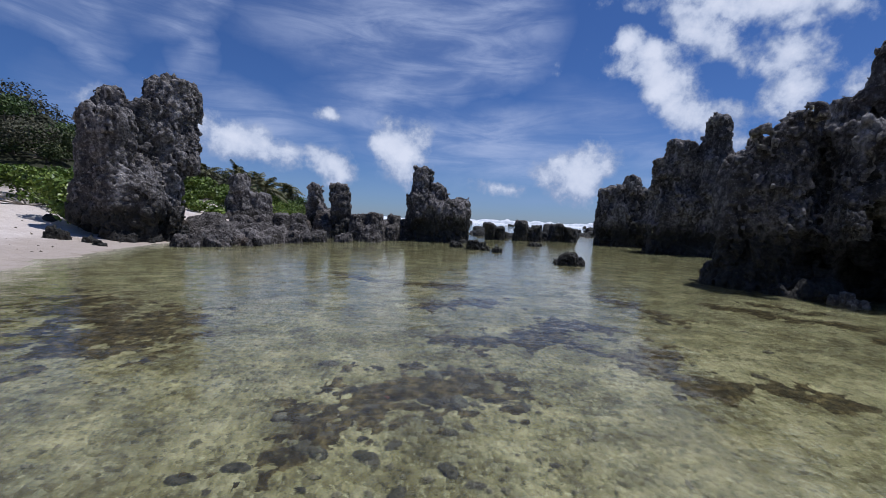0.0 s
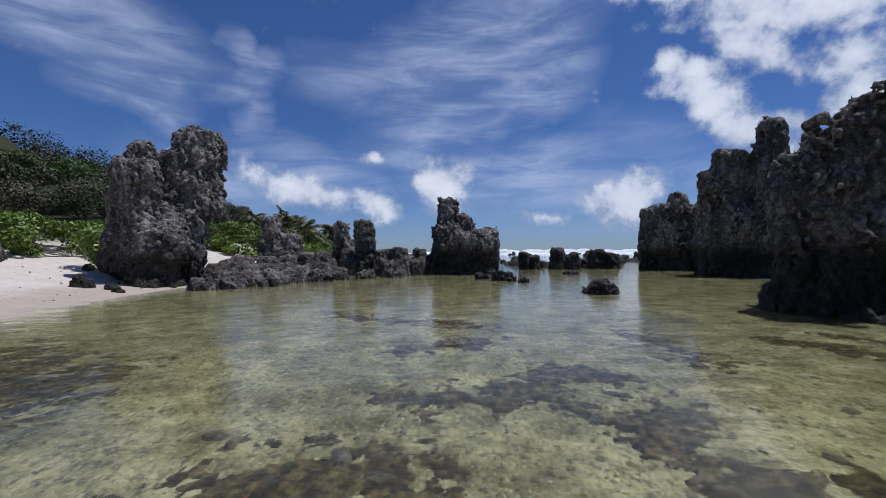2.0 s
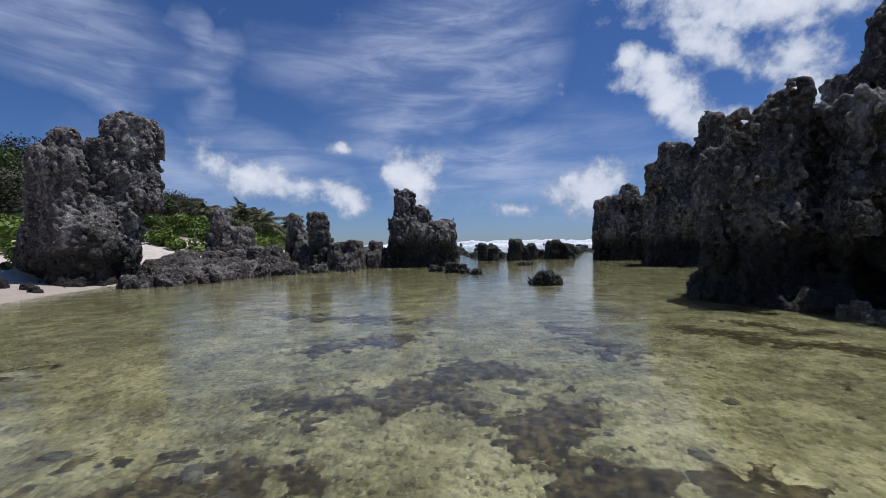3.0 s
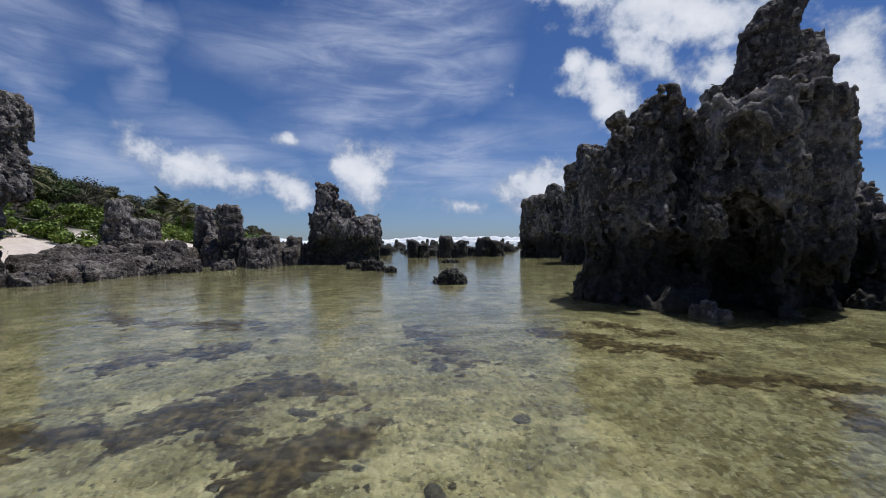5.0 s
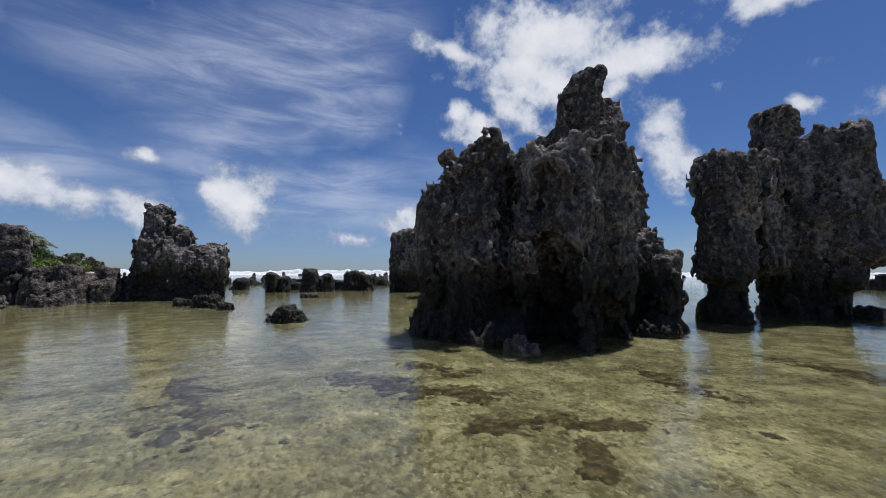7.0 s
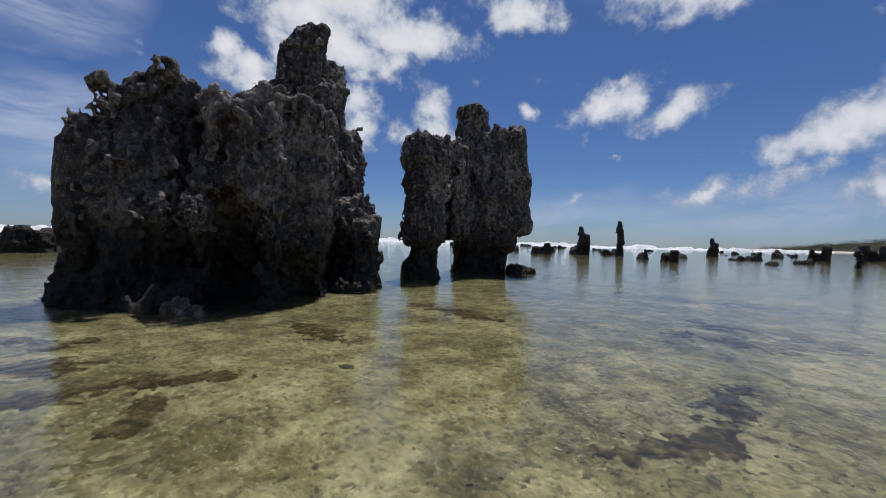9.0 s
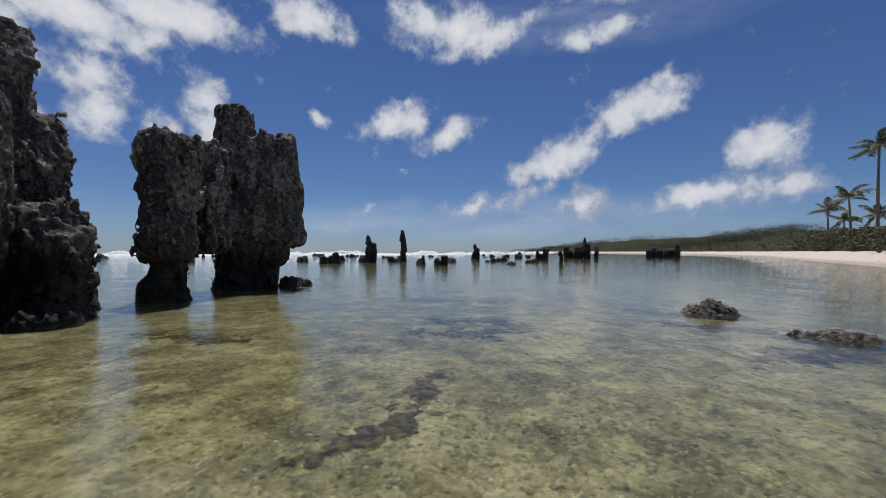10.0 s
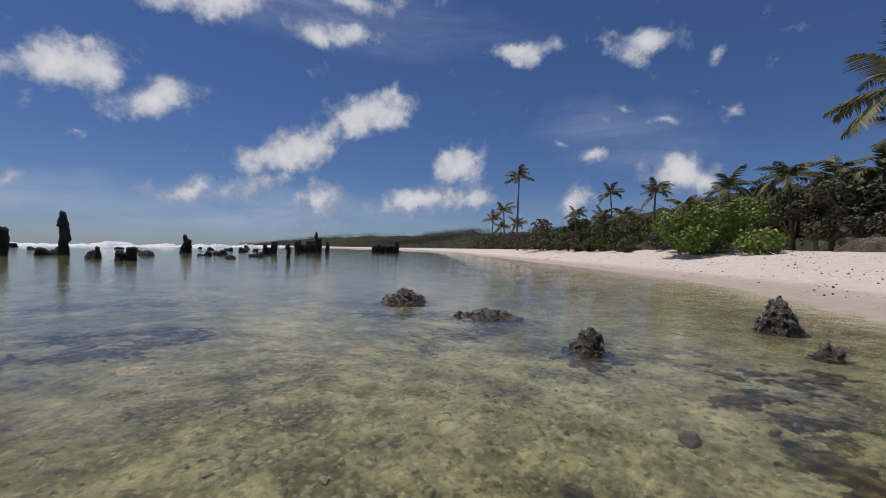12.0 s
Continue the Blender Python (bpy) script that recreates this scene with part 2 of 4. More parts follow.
def sand_material():
    m, n, b, at = shader("coral_sand", 0.95, 0.15)
    z = n.add("ShaderNodeSeparateXYZ")
    n.put(z.inputs[0], at)
    grain = n.noise(at, 60.0, 3.0, 0.6)
    mottle = n.noise(at, 2.1, 9.0, 0.70)
    patch = n.noise(at, 0.35, 4.0, 0.55)
    dry = n.ramp(n.math("ADD", n.math("MULTIPLY", grain, 0.5), n.math("MULTIPLY", mottle, 0.5)), (0.3, (0.50, 0.42, 0.35)), (0.5, (0.68, 0.60, 0.53)), (0.7, (0.80, 0.73, 0.66)))
    bed = n.ramp(mottle, (0.3, (0.062, 0.050, 0.027)), (0.48, (0.185, 0.155, 0.078)), (0.68, (0.39, 0.335, 0.195)))
    algae = n.math("MULTIPLY", n.step(n.math("ADD", n.math("MULTIPLY", patch, 0.6), n.math("MULTIPLY", n.noise(at, 3.2, 6.0, 0.65), 0.4)), 0.50, 0.60), 0.55)
    bed = n.mix(algae, bed, (0.045, 0.038, 0.018, 1))
    bed = n.mix(n.math("MULTIPLY", n.step(n.noise(at, 15.0, 6.0, 0.72), 0.53, 0.62), 0.75), bed, (0.045, 0.038, 0.022, 1))
    bed = n.mix(n.math("MULTIPLY", n.step(n.noise(at, 26.0, 5.0, 0.7), 0.55, 0.66), 0.65), bed, (0.40, 0.36, 0.23, 1))
    pebbles = n.add("ShaderNodeTexVoronoi")
    n.put(pebbles.inputs["Vector"], at)
    pebbles.inputs["Scale"].default_value = 21.0
    shade = n.add("ShaderNodeSeparateColor")
    n.put(shade.inputs[0], pebbles.outputs["Color"])
    gravel = n.math("MULTIPLY", n.step(shade.outputs[0], 0.35, 0.95), n.step(n.noise(at, 1.3, 5.0, 0.65), 0.40, 0.58))
    bed = n.mix(n.math("MULTIPLY", gravel, 0.3), bed, (0.44, 0.39, 0.26, 1))
    bed = n.mix(n.math("MULTIPLY", n.step(shade.outputs[1], 0.80, 0.98), 0.5), bed, (0.05, 0.042, 0.025, 1))
    level = n.math("ADD", z.outputs[2], n.math("MULTIPLY_ADD", mottle, 0.16, -0.08))
    damp = n.step(level, 0.34, 0.10)
    top = n.mix(n.math("MULTIPLY", damp, 0.55), dry, (0.33, 0.26, 0.19, 1))
    soil = n.step(n.math("ADD", z.outputs[2], n.math("MULTIPLY", mottle, 1.0)), 2.0, 2.9)
    top = n.mix(soil, top, (0.042, 0.046, 0.024, 1))
    n.put(b.inputs["Base Color"], n.mix(n.step(level, 0.04, -0.12), top, bed))
    ripples = n.noise(n.mapped(at, rot=(0, 0, 35), scale=(1.0, 3.2, 1.0)), 2.2, 5.0, 0.55)
    h = n.math("ADD", n.math("MULTIPLY", ripples, 0.8), n.math("MULTIPLY", grain, 0.25))
    h = n.math("ADD", h, n.math("MULTIPLY", n.math("MULTIPLY", pebbles.outputs["Distance"], -0.4), n.step(level, 0.04, -0.12)))
    n.put(b.inputs["Normal"], n.bump(h, 0.9, 0.07))
    return m


SAND = sand_material()


def water_material():
    m, n, b, at = shader("clear_seawater", 0.02, 0.5)
    b.inputs["Transmission Weight"].default_value = 1.0
    b.inputs["IOR"].default_value = 1.333
    b.inputs["Base Color"].default_value = (0.77, 0.95, 0.85, 1)
    swell = n.noise(n.mapped(at, rot=(0, 0, 25), scale=(0.55, 1.3, 1)), 1.6, 4.0, 0.55, 0.4)
    chop = n.noise(n.mapped(at, rot=(0, 0, -20), scale=(1.0, 1.7, 1)), 6.5, 4.0, 0.55, 0.6)
    h = n.math("ADD", n.math("MULTIPLY", swell, 1.0), n.math("MULTIPLY", chop, 0.36))
    n.put(b.inputs["Normal"], n.bump(h, 0.42, 0.034))
    return m


WATER = water_material()


def foam_material():
    m, n, b, at = shader("breaking_foam", 0.9, 0.2)
    n.put(b.inputs["Base Color"], n.ramp(n.noise(at, 0.9, 6.0, 0.65), (0.35, (0.62, 0.68, 0.72)), (0.6, (0.9, 0.92, 0.93))))
    return m


FOAM = foam_material()


def plant_material(name, dark, mid, light, gloss=0.45):
    """Leaves that differ from clump to clump and from leaf to leaf."""
    m, n, b, at = shader(name, gloss, 0.35)
    leaf = n.add("ShaderNodeNewGeometry").outputs["Random Per Island"]
    t = n.math("ADD", n.math("MULTIPLY", leaf, 0.5), n.math("MULTIPLY", n.noise(at, 0.7, 4.0, 0.6), 0.6))
    n.put(b.inputs["Base Color"], n.ramp(t, (0.25, dark), (0.55, mid), (0.85, light)))
    return m


LEAF_BRIGHT = plant_material("glossy_beach_leaves", (0.05, 0.09, 0.012), (0.13, 0.20, 0.025), (0.26, 0.33, 0.06))
LEAF_DARK = plant_material("dark_tree_leaves", (0.022, 0.034, 0.010), (0.062, 0.085, 0.024), (0.14, 0.16, 0.05), 0.6)
LEAF_DULL = plant_material("dry_scrub_leaves", (0.05, 0.052, 0.03), (0.10, 0.10, 0.058), (0.19, 0.175, 0.11), 0.8)
LEAF_GREEN = plant_material("broad_green_leaves", (0.025, 0.05, 0.01), (0.06, 0.105, 0.018), (0.14, 0.20, 0.045), 0.5)
LEAF_SLOPE = plant_material("slope_scrub_leaves", (0.022, 0.026, 0.013), (0.052, 0.055, 0.028), (0.105, 0.10, 0.058), 0.75)
FROND = plant_material("palm_fronds", (0.045, 0.054, 0.018), (0.115, 0.12, 0.045), (0.25, 0.225, 0.11), 0.6)


def bark_material():
    m, n, b, at = shader("grey_bark", 0.9, 0.2)
    g = n.noise(n.mapped(at, scale=(1, 1, 4)), 3.0, 5.0, 0.6)
    n.put(b.inputs["Base Color"], n.ramp(g, (0.3, (0.09, 0.075, 0.06)), (0.7, (0.27, 0.235, 0.19))))
    n.put(b.inputs["Normal"], n.bump(g, 0.5, 0.05))
    return m


BARK = bark_material()


def weed_material():
    m, n, b, at = shader("brown_seaweed", 0.8, 0.3)
    g = n.noise(at, 9.0, 8.0, 0.72)
    n.put(b.inputs["Base Color"], n.ramp(g, (0.34, (0.014, 0.010, 0.006)), (0.50, (0.058, 0.040, 0.016)), (0.66, (0.19, 0.14, 0.06))))
    n.put(b.inputs["Normal"], n.bump(g, 0.9, 0.06))
    return m


WEED = weed_material()

# ---- fields of noise, for shaping ----
_r = np.random.RandomState(7)
_perm = _r.permutation(256).astype(np.int32)
_grad = _r.normal(size=(256, 3))
_grad /= np.linalg.norm(_grad, axis=1, keepdims=True)
_grad = _grad.astype(np.float32)
_spot = _r.rand(256, 3).astype(np.float32)


def field(p):
    """Gradient noise, about -0.7 to 0.7, at points p (n, 3)."""
    p = np.asarray(p, np.float32)
    base = np.floor(p)
    i, f = base.astype(np.int32), p - base
    w = f * f * f * (f * (f * 6 - 15) + 10)
    out = np.zeros(len(p), np.float32)
    x, y, z = f.T
    wx, wy, wz = w.T
    hx = [_perm[(i[:, 0] + k) & 255] for k in (0, 1)]
    for a in (0, 1):
        for b in (0, 1):
            hy = _perm[(hx[a] + i[:, 1] + b) & 255]
            wab = (wx if a else 1 - wx) * (wy if b else 1 - wy)
            for c in (0, 1):
                g = _grad[_perm[(hy + i[:, 2] + c) & 255]]
                out += wab * (wz if c else 1 - wz) * ((x - a) * g[:, 0] + (y - b) * g[:, 1] + (z - c) * g[:, 2])
    return out * 1.6


def rough_field(p, octaves=4, gain=0.5):
    out, a = np.zeros(len(p)), 1.0
    for k in range(octaves):
        out += a * field(p * 2.03 ** k + 17.3 * k)
        a *= gain
    return out


def cells(p):
    """Distance to the nearest of scattered points, one in each unit cell."""
    p = np.asarray(p, np.float32)
    base = np.floor(p)
    i, f = base.astype(np.int32), p - base
    best = np.full(len(p), 9.0, np.float32)
    x, y, z = f.T
    for a in (-1, 0, 1):
        hx = _perm[(i[:, 0] + a) & 255]
        for b in (-1, 0, 1):
            hy = _perm[(hx + i[:, 1] + b) & 255]
            for c in (-1, 0, 1):
                s = _spot[_perm[(hy + i[:, 2] + c) & 255]]
                best = np.minimum(best, (s[:, 0] + a - x) ** 2 + (s[:, 1] + b - y) ** 2 + (s[:, 2] + c - z) ** 2)
    return np.sqrt(best)


def skin(f, origin, step):
    """The surface at which the field f, on a grid, turns from minus to plus: points and four-cornered faces."""
    s = f < 0
    n = np.array(f.shape) - 1
    corner = [(c & 1, c >> 1 & 1, c >> 2 & 1) for c in range(8)]
    cut = [slice(None, -1), slice(1, None)]
    count = sum(s[cut[a], cut[b], cut[c]].astype(np.int8) for a, b, c in corner)
    live = (count > 0) & (count < 8)
    index = np.full(n, -1)
    index[live] = np.arange(live.sum())
    at = np.argwhere(live)
    v = np.stack([f[at[:, 0] + a, at[:, 1] + b, at[:, 2] + c] for a, b, c in corner], 1)
    total, hits = np.zeros((len(at), 3)), np.zeros(len(at))
    for i in range(8):
        for axis in range(3):
            j = i | 1 << axis
            if j == i:
                continue
            m = (v[:, i] < 0) != (v[:, j] < 0)
            t = v[m, i] / (v[m, i] - v[m, j])
            p = np.tile(np.array(corner[i], float), (m.sum(), 1))
            p[:, axis] = t
            total[m] += p
            hits[m] += 1
    points = origin + (at + total / hits[:, None]) * step
    quads = []
    for axis in range(3):
        b, c = [(1, 2), (2, 0), (0, 1)][axis]
        lo, hi = [slice(1, -1)] * 3, [slice(1, -1)] * 3
        lo[axis], hi[axis] = slice(0, -1), slice(1, None)
        one, two = s[tuple(lo)], s[tuple(hi)]
        for sign in (True, False):
            e = np.argwhere((one != two) & (one == sign))
            e[:, b] += 1
            e[:, c] += 1
            q = []
            for db, dc in ((1, 1), (0, 1), (0, 0), (1, 0)):
                k = e.copy()
                k[:, b] -= db
                k[:, c] -= dc
                q.append(index[k[:, 0], k[:, 1], k[:, 2]])
            quads.append(np.stack(q if sign else q[::-1], 1))
    return points, np.concatenate(quads)


def largest(points, faces):
    """Only the biggest connected piece, with no loose crumbs."""
    lead = list(range(len(points)))

    def root(i):
        while lead[i] != i:
            lead[i] = lead[lead[i]]
            i = lead[i]
        return i

    for a, b in np.concatenate([faces[:, :2], faces[:, 1:3], faces[:, 2:]]).tolist():
        a, b = root(a), root(b)
        if a != b:
            lead[max(a, b)] = min(a, b)
    mark = np.array([root(i) for i in range(len(points))])
    ids, counts = np.unique(mark, return_counts=True)
    keep = mark == ids[counts.argmax()]
    renumber = np.cumsum(keep) - 1
    return points[keep], renumber[faces[keep[faces[:, 0]]]]


def mesh_of(name, points, faces, material, smooth=True):
    me = bpy.data.meshes.new(name)
    points, faces = np.asarray(points, np.float32), np.asarray(faces, np.int32)
    k = faces.shape[1]
    me.vertices.add(len(points))
    me.vertices.foreach_set("co", points.ravel())
    me.loops.add(faces.size)
    me.loops.foreach_set("vertex_index", faces.ravel())
    me.polygons.add(len(faces))
    me.polygons.foreach_set("loop_start", np.arange(len(faces), dtype=np.int32) * k)
    me.polygons.foreach_set("use_smooth", np.full(len(faces), smooth))
    me.materials.append(material)
    me.update(calc_edges=True)
    me.validate()
    return me


def part(name, points, faces, material, parent, label="", smooth=True):
    ob = new(name, mesh_of(name, points, faces, material, smooth))
    ob.parent = parent
    return tagged(ob, label)


def karst(columns, step, seed=0, rough=1.0, notch=0.12, holes=(), blend=0.22, flute=1.0, grain=1.0):
    """Points and faces of a pinnacle. columns: (across, deep, foot, top, half width, half depth, narrowing at the top, lean across, lean deep)."""
    cols = [c + (0.0,) * (9 - len(c)) for c in columns]
    pad = 0.55 * rough + 0.15
    lo = np.array([min(min(c[0], c[0] + c[7]) - c[4] for c in cols) - pad, min(min(c[1], c[1] + c[8]) - c[5] for c in cols) - pad, min(c[2] for c in cols) - 0.3])
    hi = np.array([max(max(c[0], c[0] + c[7]) + c[4] for c in cols) + pad, max(max(c[1], c[1] + c[8]) + c[5] for c in cols) + pad, max(c[3] for c in cols) + pad])
    size = np.ceil((hi - lo) / step).astype(int) + 1
    x, y, z = [lo[k] + np.arange(size[k]) * step for k in range(3)]
    X, Y, Z = [g.astype(np.float32) for g in np.meshgrid(x, y, z, indexing="ij")]
    f = np.full(X.shape, 9.0, np.float32)
    for u, d, z0, z1, ru, rd, top, lu, ld in cols:
        level = z.astype(np.float32)[None, None, :]
        t = np.clip((level - z0) / (z1 - z0), 0, 1)
        shrink = 1 + (top - 1) * t ** 1.6 - notch * np.exp(-((level - 0.55) / 0.55) ** 2) * (1 if z0 < 0.5 else 0)
        q = np.sqrt(((X - u - lu * t) / (ru * shrink)) ** 2 + ((Y - d - ld * t) / (rd * shrink)) ** 2)
        side = (q - 1) * min(ru, rd) * shrink
        cap = np.maximum(z0 - Z, Z - z1)
        g = np.maximum(side, cap)
        turn = 0.42 * min(ru, rd)
        g = g + np.clip(turn - np.abs(side - cap), 0, None) ** 2 / (4 * turn)
        h = np.clip(0.5 + 0.5 * (f - g) / blend, 0, 1)
        f = f + (g - f) * h - blend * h * (1 - h)
    for u, d, z0, z1, r, deep in holes:
        zz = np.clip(Z, z0, z1)
        g = np.sqrt((X - u) ** 2 + ((Y - d) / deep) ** 2 + (Z - zz) ** 2) - r
        f = np.maximum(f, -g)
    near = np.abs(f) < 0.55 * rough + step * 2
    p = np.stack([X[near], Y[near], Z[near]], 1)
    s = p * grain + np.array([31.7, 11.3, 5.9]) * (seed + 1)
    k = 0.5 + 0.5 * rough
    add = 0.04 + 0.16 * rough_field(s * 0.62, 2)
    add += 0.15 * flute * rough_field(s * np.array([1.9, 1.9, 0.38]) / k, 3, 0.55)
    add -= 0.11 * (np.abs(rough_field(s * np.array([2.3, 2.3, 1.5]) / k, 3, 0.6)) * 2 - 0.55)
    bend = 0.3 * np.stack([field(s * 2.7 + 5), field(s * 2.7 + 9), field(s * 2.7 + 13)], 1)
    knob = cells(s * np.array([2.4, 2.4, 1.7]) / k + bend)
    add += 0.14 * np.clip(knob - 0.45, -0.4, 0.45)
    pit = cells(s * np.array([5.0, 5.0, 3.8]) / k + bend)
    add += 0.15 * np.clip(0.42 - pit, -0.1, 0.42)
    add += 0.05 * rough_field(s * 8.5 / k, 2)
    add = np.clip(add, -0.13, 0.31)
    f[near] += rough * add
    f[0], f[-1], f[:, 0], f[:, -1], f[:, :, 0], f[:, :, -1] = 1, 1, 1, 1, 1, 1
    return largest(*skin(f, lo, step))


def rock(name, place, heading, columns, label, step=0.08, seed=0, material=None, category="rock", group="", **more):
    """A pinnacle, its columns laid out across and along the given heading (degrees clockwise from +y)."""
    points, faces = karst(columns, step, seed, **more)
    ob = new(name, mesh_of(name, points, faces, material or ROCK))
    ob.matrix_world = pose(*place, 0, 0, -heading)
    return tagged(ob, label, category, group, "thing")


# ---- ground ----
SHORE = [(-90, 170), (-24, 98), (-13, 55), (-8.2, 30), (-6.6, 23), (-7.8, 19), (-10.2, 16), (-10.0, 12), (-8.6, 8.0), (-6.0, 2.0), (-2.5, -4.5), (3.0, -9.0), (9.1, -11.4),
         (14.4, -17.3), (22.8, -21.9), (39, -29.4), (80, -48), (141, -77), (300, -128), (600, -135), (1100, -30), (1700, 10), (3900, -60)]


def shore_distance(x, y):
    """Metres from the water's edge: plus on land, minus at sea."""
    p = np.stack([x.ravel(), y.ravel()], 1)
    best, sign = np.full(len(p), 1e9), np.ones(len(p))
    for (ax, ay), (bx, by) in zip(SHORE, SHORE[1:]):
        d = np.array([bx - ax, by - ay], float)
        t = np.clip(((p - (ax, ay)) @ d) / (d @ d), 0, 1)
        away = p - (np.array([ax, ay]) + t[:, None] * d)
        r = np.hypot(*away.T)
        side = d[0] * (p[:, 1] - ay) - d[1] * (p[:, 0] - ax)
        sign = np.where(r < best, np.where(side > 0, -1.0, 1.0), sign)
        best = np.minimum(best, r)
    return (best * sign).reshape(x.shape)


def smooth(v, a, b):
    t = np.clip((v - a) / (b - a), 0, 1)
    return t * t * (3 - 2 * t)


def ground_height(x, y):
    s = shore_distance(x, y)
    p = np.stack([x.ravel(), y.ravel(), 0 * x.ravel()], 1)
    small = rough_field(p * 0.9 + 3.1, 3).reshape(x.shape)
    wide = rough_field(p * 0.16 + 9.7, 3).reshape(x.shape)
    left = smooth(y - x * 0.6, -4, 14)
    beach = 1.15 * smooth(s, -0.5, 13) + 0.035 * np.clip(s, 0, 12)
    inland = np.clip(s - 15, 0, None)
    hill = left * 16 * smooth(np.clip(s - 5, 0, None), 0, 55) * (1 - 0.35 * smooth(y, 25, 110)) + (1 - left) * 52 * smooth(inland, 45, 300)
    hill *= (1 + 0.22 * wide) * (1 - 0.45 * smooth(x, 150, 500))
    land = beach + hill + 0.05 * small + 0.10 * smooth(s, 6, 14) * wide
    depth = np.clip(-s, 0, None)
    out = np.hypot(x - 5, y)
    sea = -0.09 * np.clip(depth, 0, 2.5) - 0.16 * smooth(depth, 1.5, 9) - 0.5 * smooth(out, 20, 90) - 9 * smooth(out, 150, 320)
    sea += (0.05 * small + 0.06 * wide) * smooth(depth, 0.5, 4)
    return np.where(s > 0, land, np.minimum(sea, 0.02))


def spread(n, inner, reach):
    u = np.linspace(-1, 1, n)
    k = math.asinh(reach / inner)
    return inner * np.sinh(u * k)


def sheet(xs, ys, height):
    X, Y = np.meshgrid(xs, ys, indexing="ij")
    Z = height(X, Y)
    pts = np.stack([X.ravel(), Y.ravel(), Z.ravel()], 1)
    i = np.arange(len(xs) * len(ys)).reshape(len(xs), len(ys))
    quads = np.stack([i[:-1, :-1].ravel(), i[1:, :-1].ravel(), i[1:, 1:].ravel(), i[:-1, 1:].ravel()], 1)
    return pts, quads


gx, gy = spread(360, 3.0, 4000.0) + 5.0, spread(360, 3.0, 4000.0) + 2.0
ground = new("ground", mesh_of("ground", *sheet(gx, gy, ground_height), SAND))
tagged(ground, "pale coral sand beach running down under clear shallow water", "ground", kind="structure")


def height_at(x, y):
    return float(ground_height(np.array([[x]], float), np.array([[y]], float))[0, 0])


def swell_height(X, Y):
    """Real wavelets near the eye, flat farther out."""
    p = np.stack([X.ravel(), Y.ravel(), 0 * X.ravel()], 1)
    away = np.hypot(X - 5, Y - 2)
    turn = np.array([[0.82, -0.57, 0], [0.57, 0.82, 0], [0, 0, 1]])
    a = rough_field((p @ turn) * np.array([0.9, 2.1, 1]) + 40, 2).reshape(X.shape)
    b = rough_field((p @ turn.T) * np.array([2.6, 4.2, 1]) + 70, 2, 0.45).reshape(X.shape)
    c = field((p @ turn) * np.array([3.6, 5.6, 1]) + 20 + 0.5 * b.reshape(-1, 1)).reshape(X.shape)
    return 0.0055 * a * (1 - smooth(away, 16, 45)) + (0.0026 * b + 0.0017 * c) * (1 - smooth(away, 7, 13))


def fine_then_wide(lo, hi, step, reach, n=70):
    """Even steps between lo and hi, ever wider ones beyond."""
    out = step * (np.exp(np.linspace(0, math.log(1 + 0.09 * reach / step), n + 1)[1:]) - 1) / 0.09
    return np.concatenate([lo - out[::-1], np.arange(lo, hi, step), hi + out])


wx, wy = fine_then_wide(-3.5, 14.0, 0.04, 4200.0), fine_then_wide(-6.0, 8.5, 0.04, 4200.0)
water = new("water", mesh_of("water", *sheet(wx, wy, swell_height), WATER))
water.visible_shadow = False
tagged(water, "clear shallow lagoon water with small ripples over sand", "water", kind="structure")

# ---- the large pinnacles ----
def rock_part(name, parent, columns, step, seed, label="", **more):
    """A block of a pinnacle that stands out from it, in the pinnacle's own directions."""
    points, faces = karst(columns, step, seed, **more)
    return part(name, points, faces, ROCK, parent, label)


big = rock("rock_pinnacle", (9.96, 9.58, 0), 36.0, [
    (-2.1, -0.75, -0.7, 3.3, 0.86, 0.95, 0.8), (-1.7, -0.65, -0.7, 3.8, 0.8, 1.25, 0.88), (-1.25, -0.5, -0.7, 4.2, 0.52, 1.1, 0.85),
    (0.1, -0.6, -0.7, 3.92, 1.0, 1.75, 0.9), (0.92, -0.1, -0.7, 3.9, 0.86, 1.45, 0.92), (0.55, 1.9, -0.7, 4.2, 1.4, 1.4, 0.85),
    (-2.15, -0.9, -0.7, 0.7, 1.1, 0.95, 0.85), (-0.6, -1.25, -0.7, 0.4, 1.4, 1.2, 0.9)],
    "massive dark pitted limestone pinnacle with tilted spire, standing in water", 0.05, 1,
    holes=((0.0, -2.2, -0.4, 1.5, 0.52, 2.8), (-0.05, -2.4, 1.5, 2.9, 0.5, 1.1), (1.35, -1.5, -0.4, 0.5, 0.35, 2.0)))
rock_part("spire", big, [(1.3, 2.3, 3.0, 5.55, 0.88, 0.85, 0.85), (0.95, 2.2, 4.6, 6.95, 0.64, 0.6, 0.88, 0.0), (1.55, 2.8, 4.6, 6.3, 0.55, 0.6, 0.7, 0.0), (-0.05, 2.2, 3.0, 5.2, 0.5, 0.7, 0.8)],
          0.05, 1, "tilted spire with a sheer side", blend=0.12)
rock_part("side_block", big, [(2.5, 0.65, -0.7, 1.7, 0.52, 0.62, 0.9), (2.05, 0.8, -0.7, 2.15, 0.38, 0.6, 0.7), (2.3, 0.2, -0.7, 0.4, 0.6, 0.6, 0.7)], 0.045, 9, "low paler block at the foot")
rock_part("rear_pillar", big, [(2.05, 2.9, -0.7, 4.5, 0.72, 0.9, 0.88), (2.6, 2.5, -0.7, 2.4, 0.6, 0.8, 0.8)], 0.065, 1)
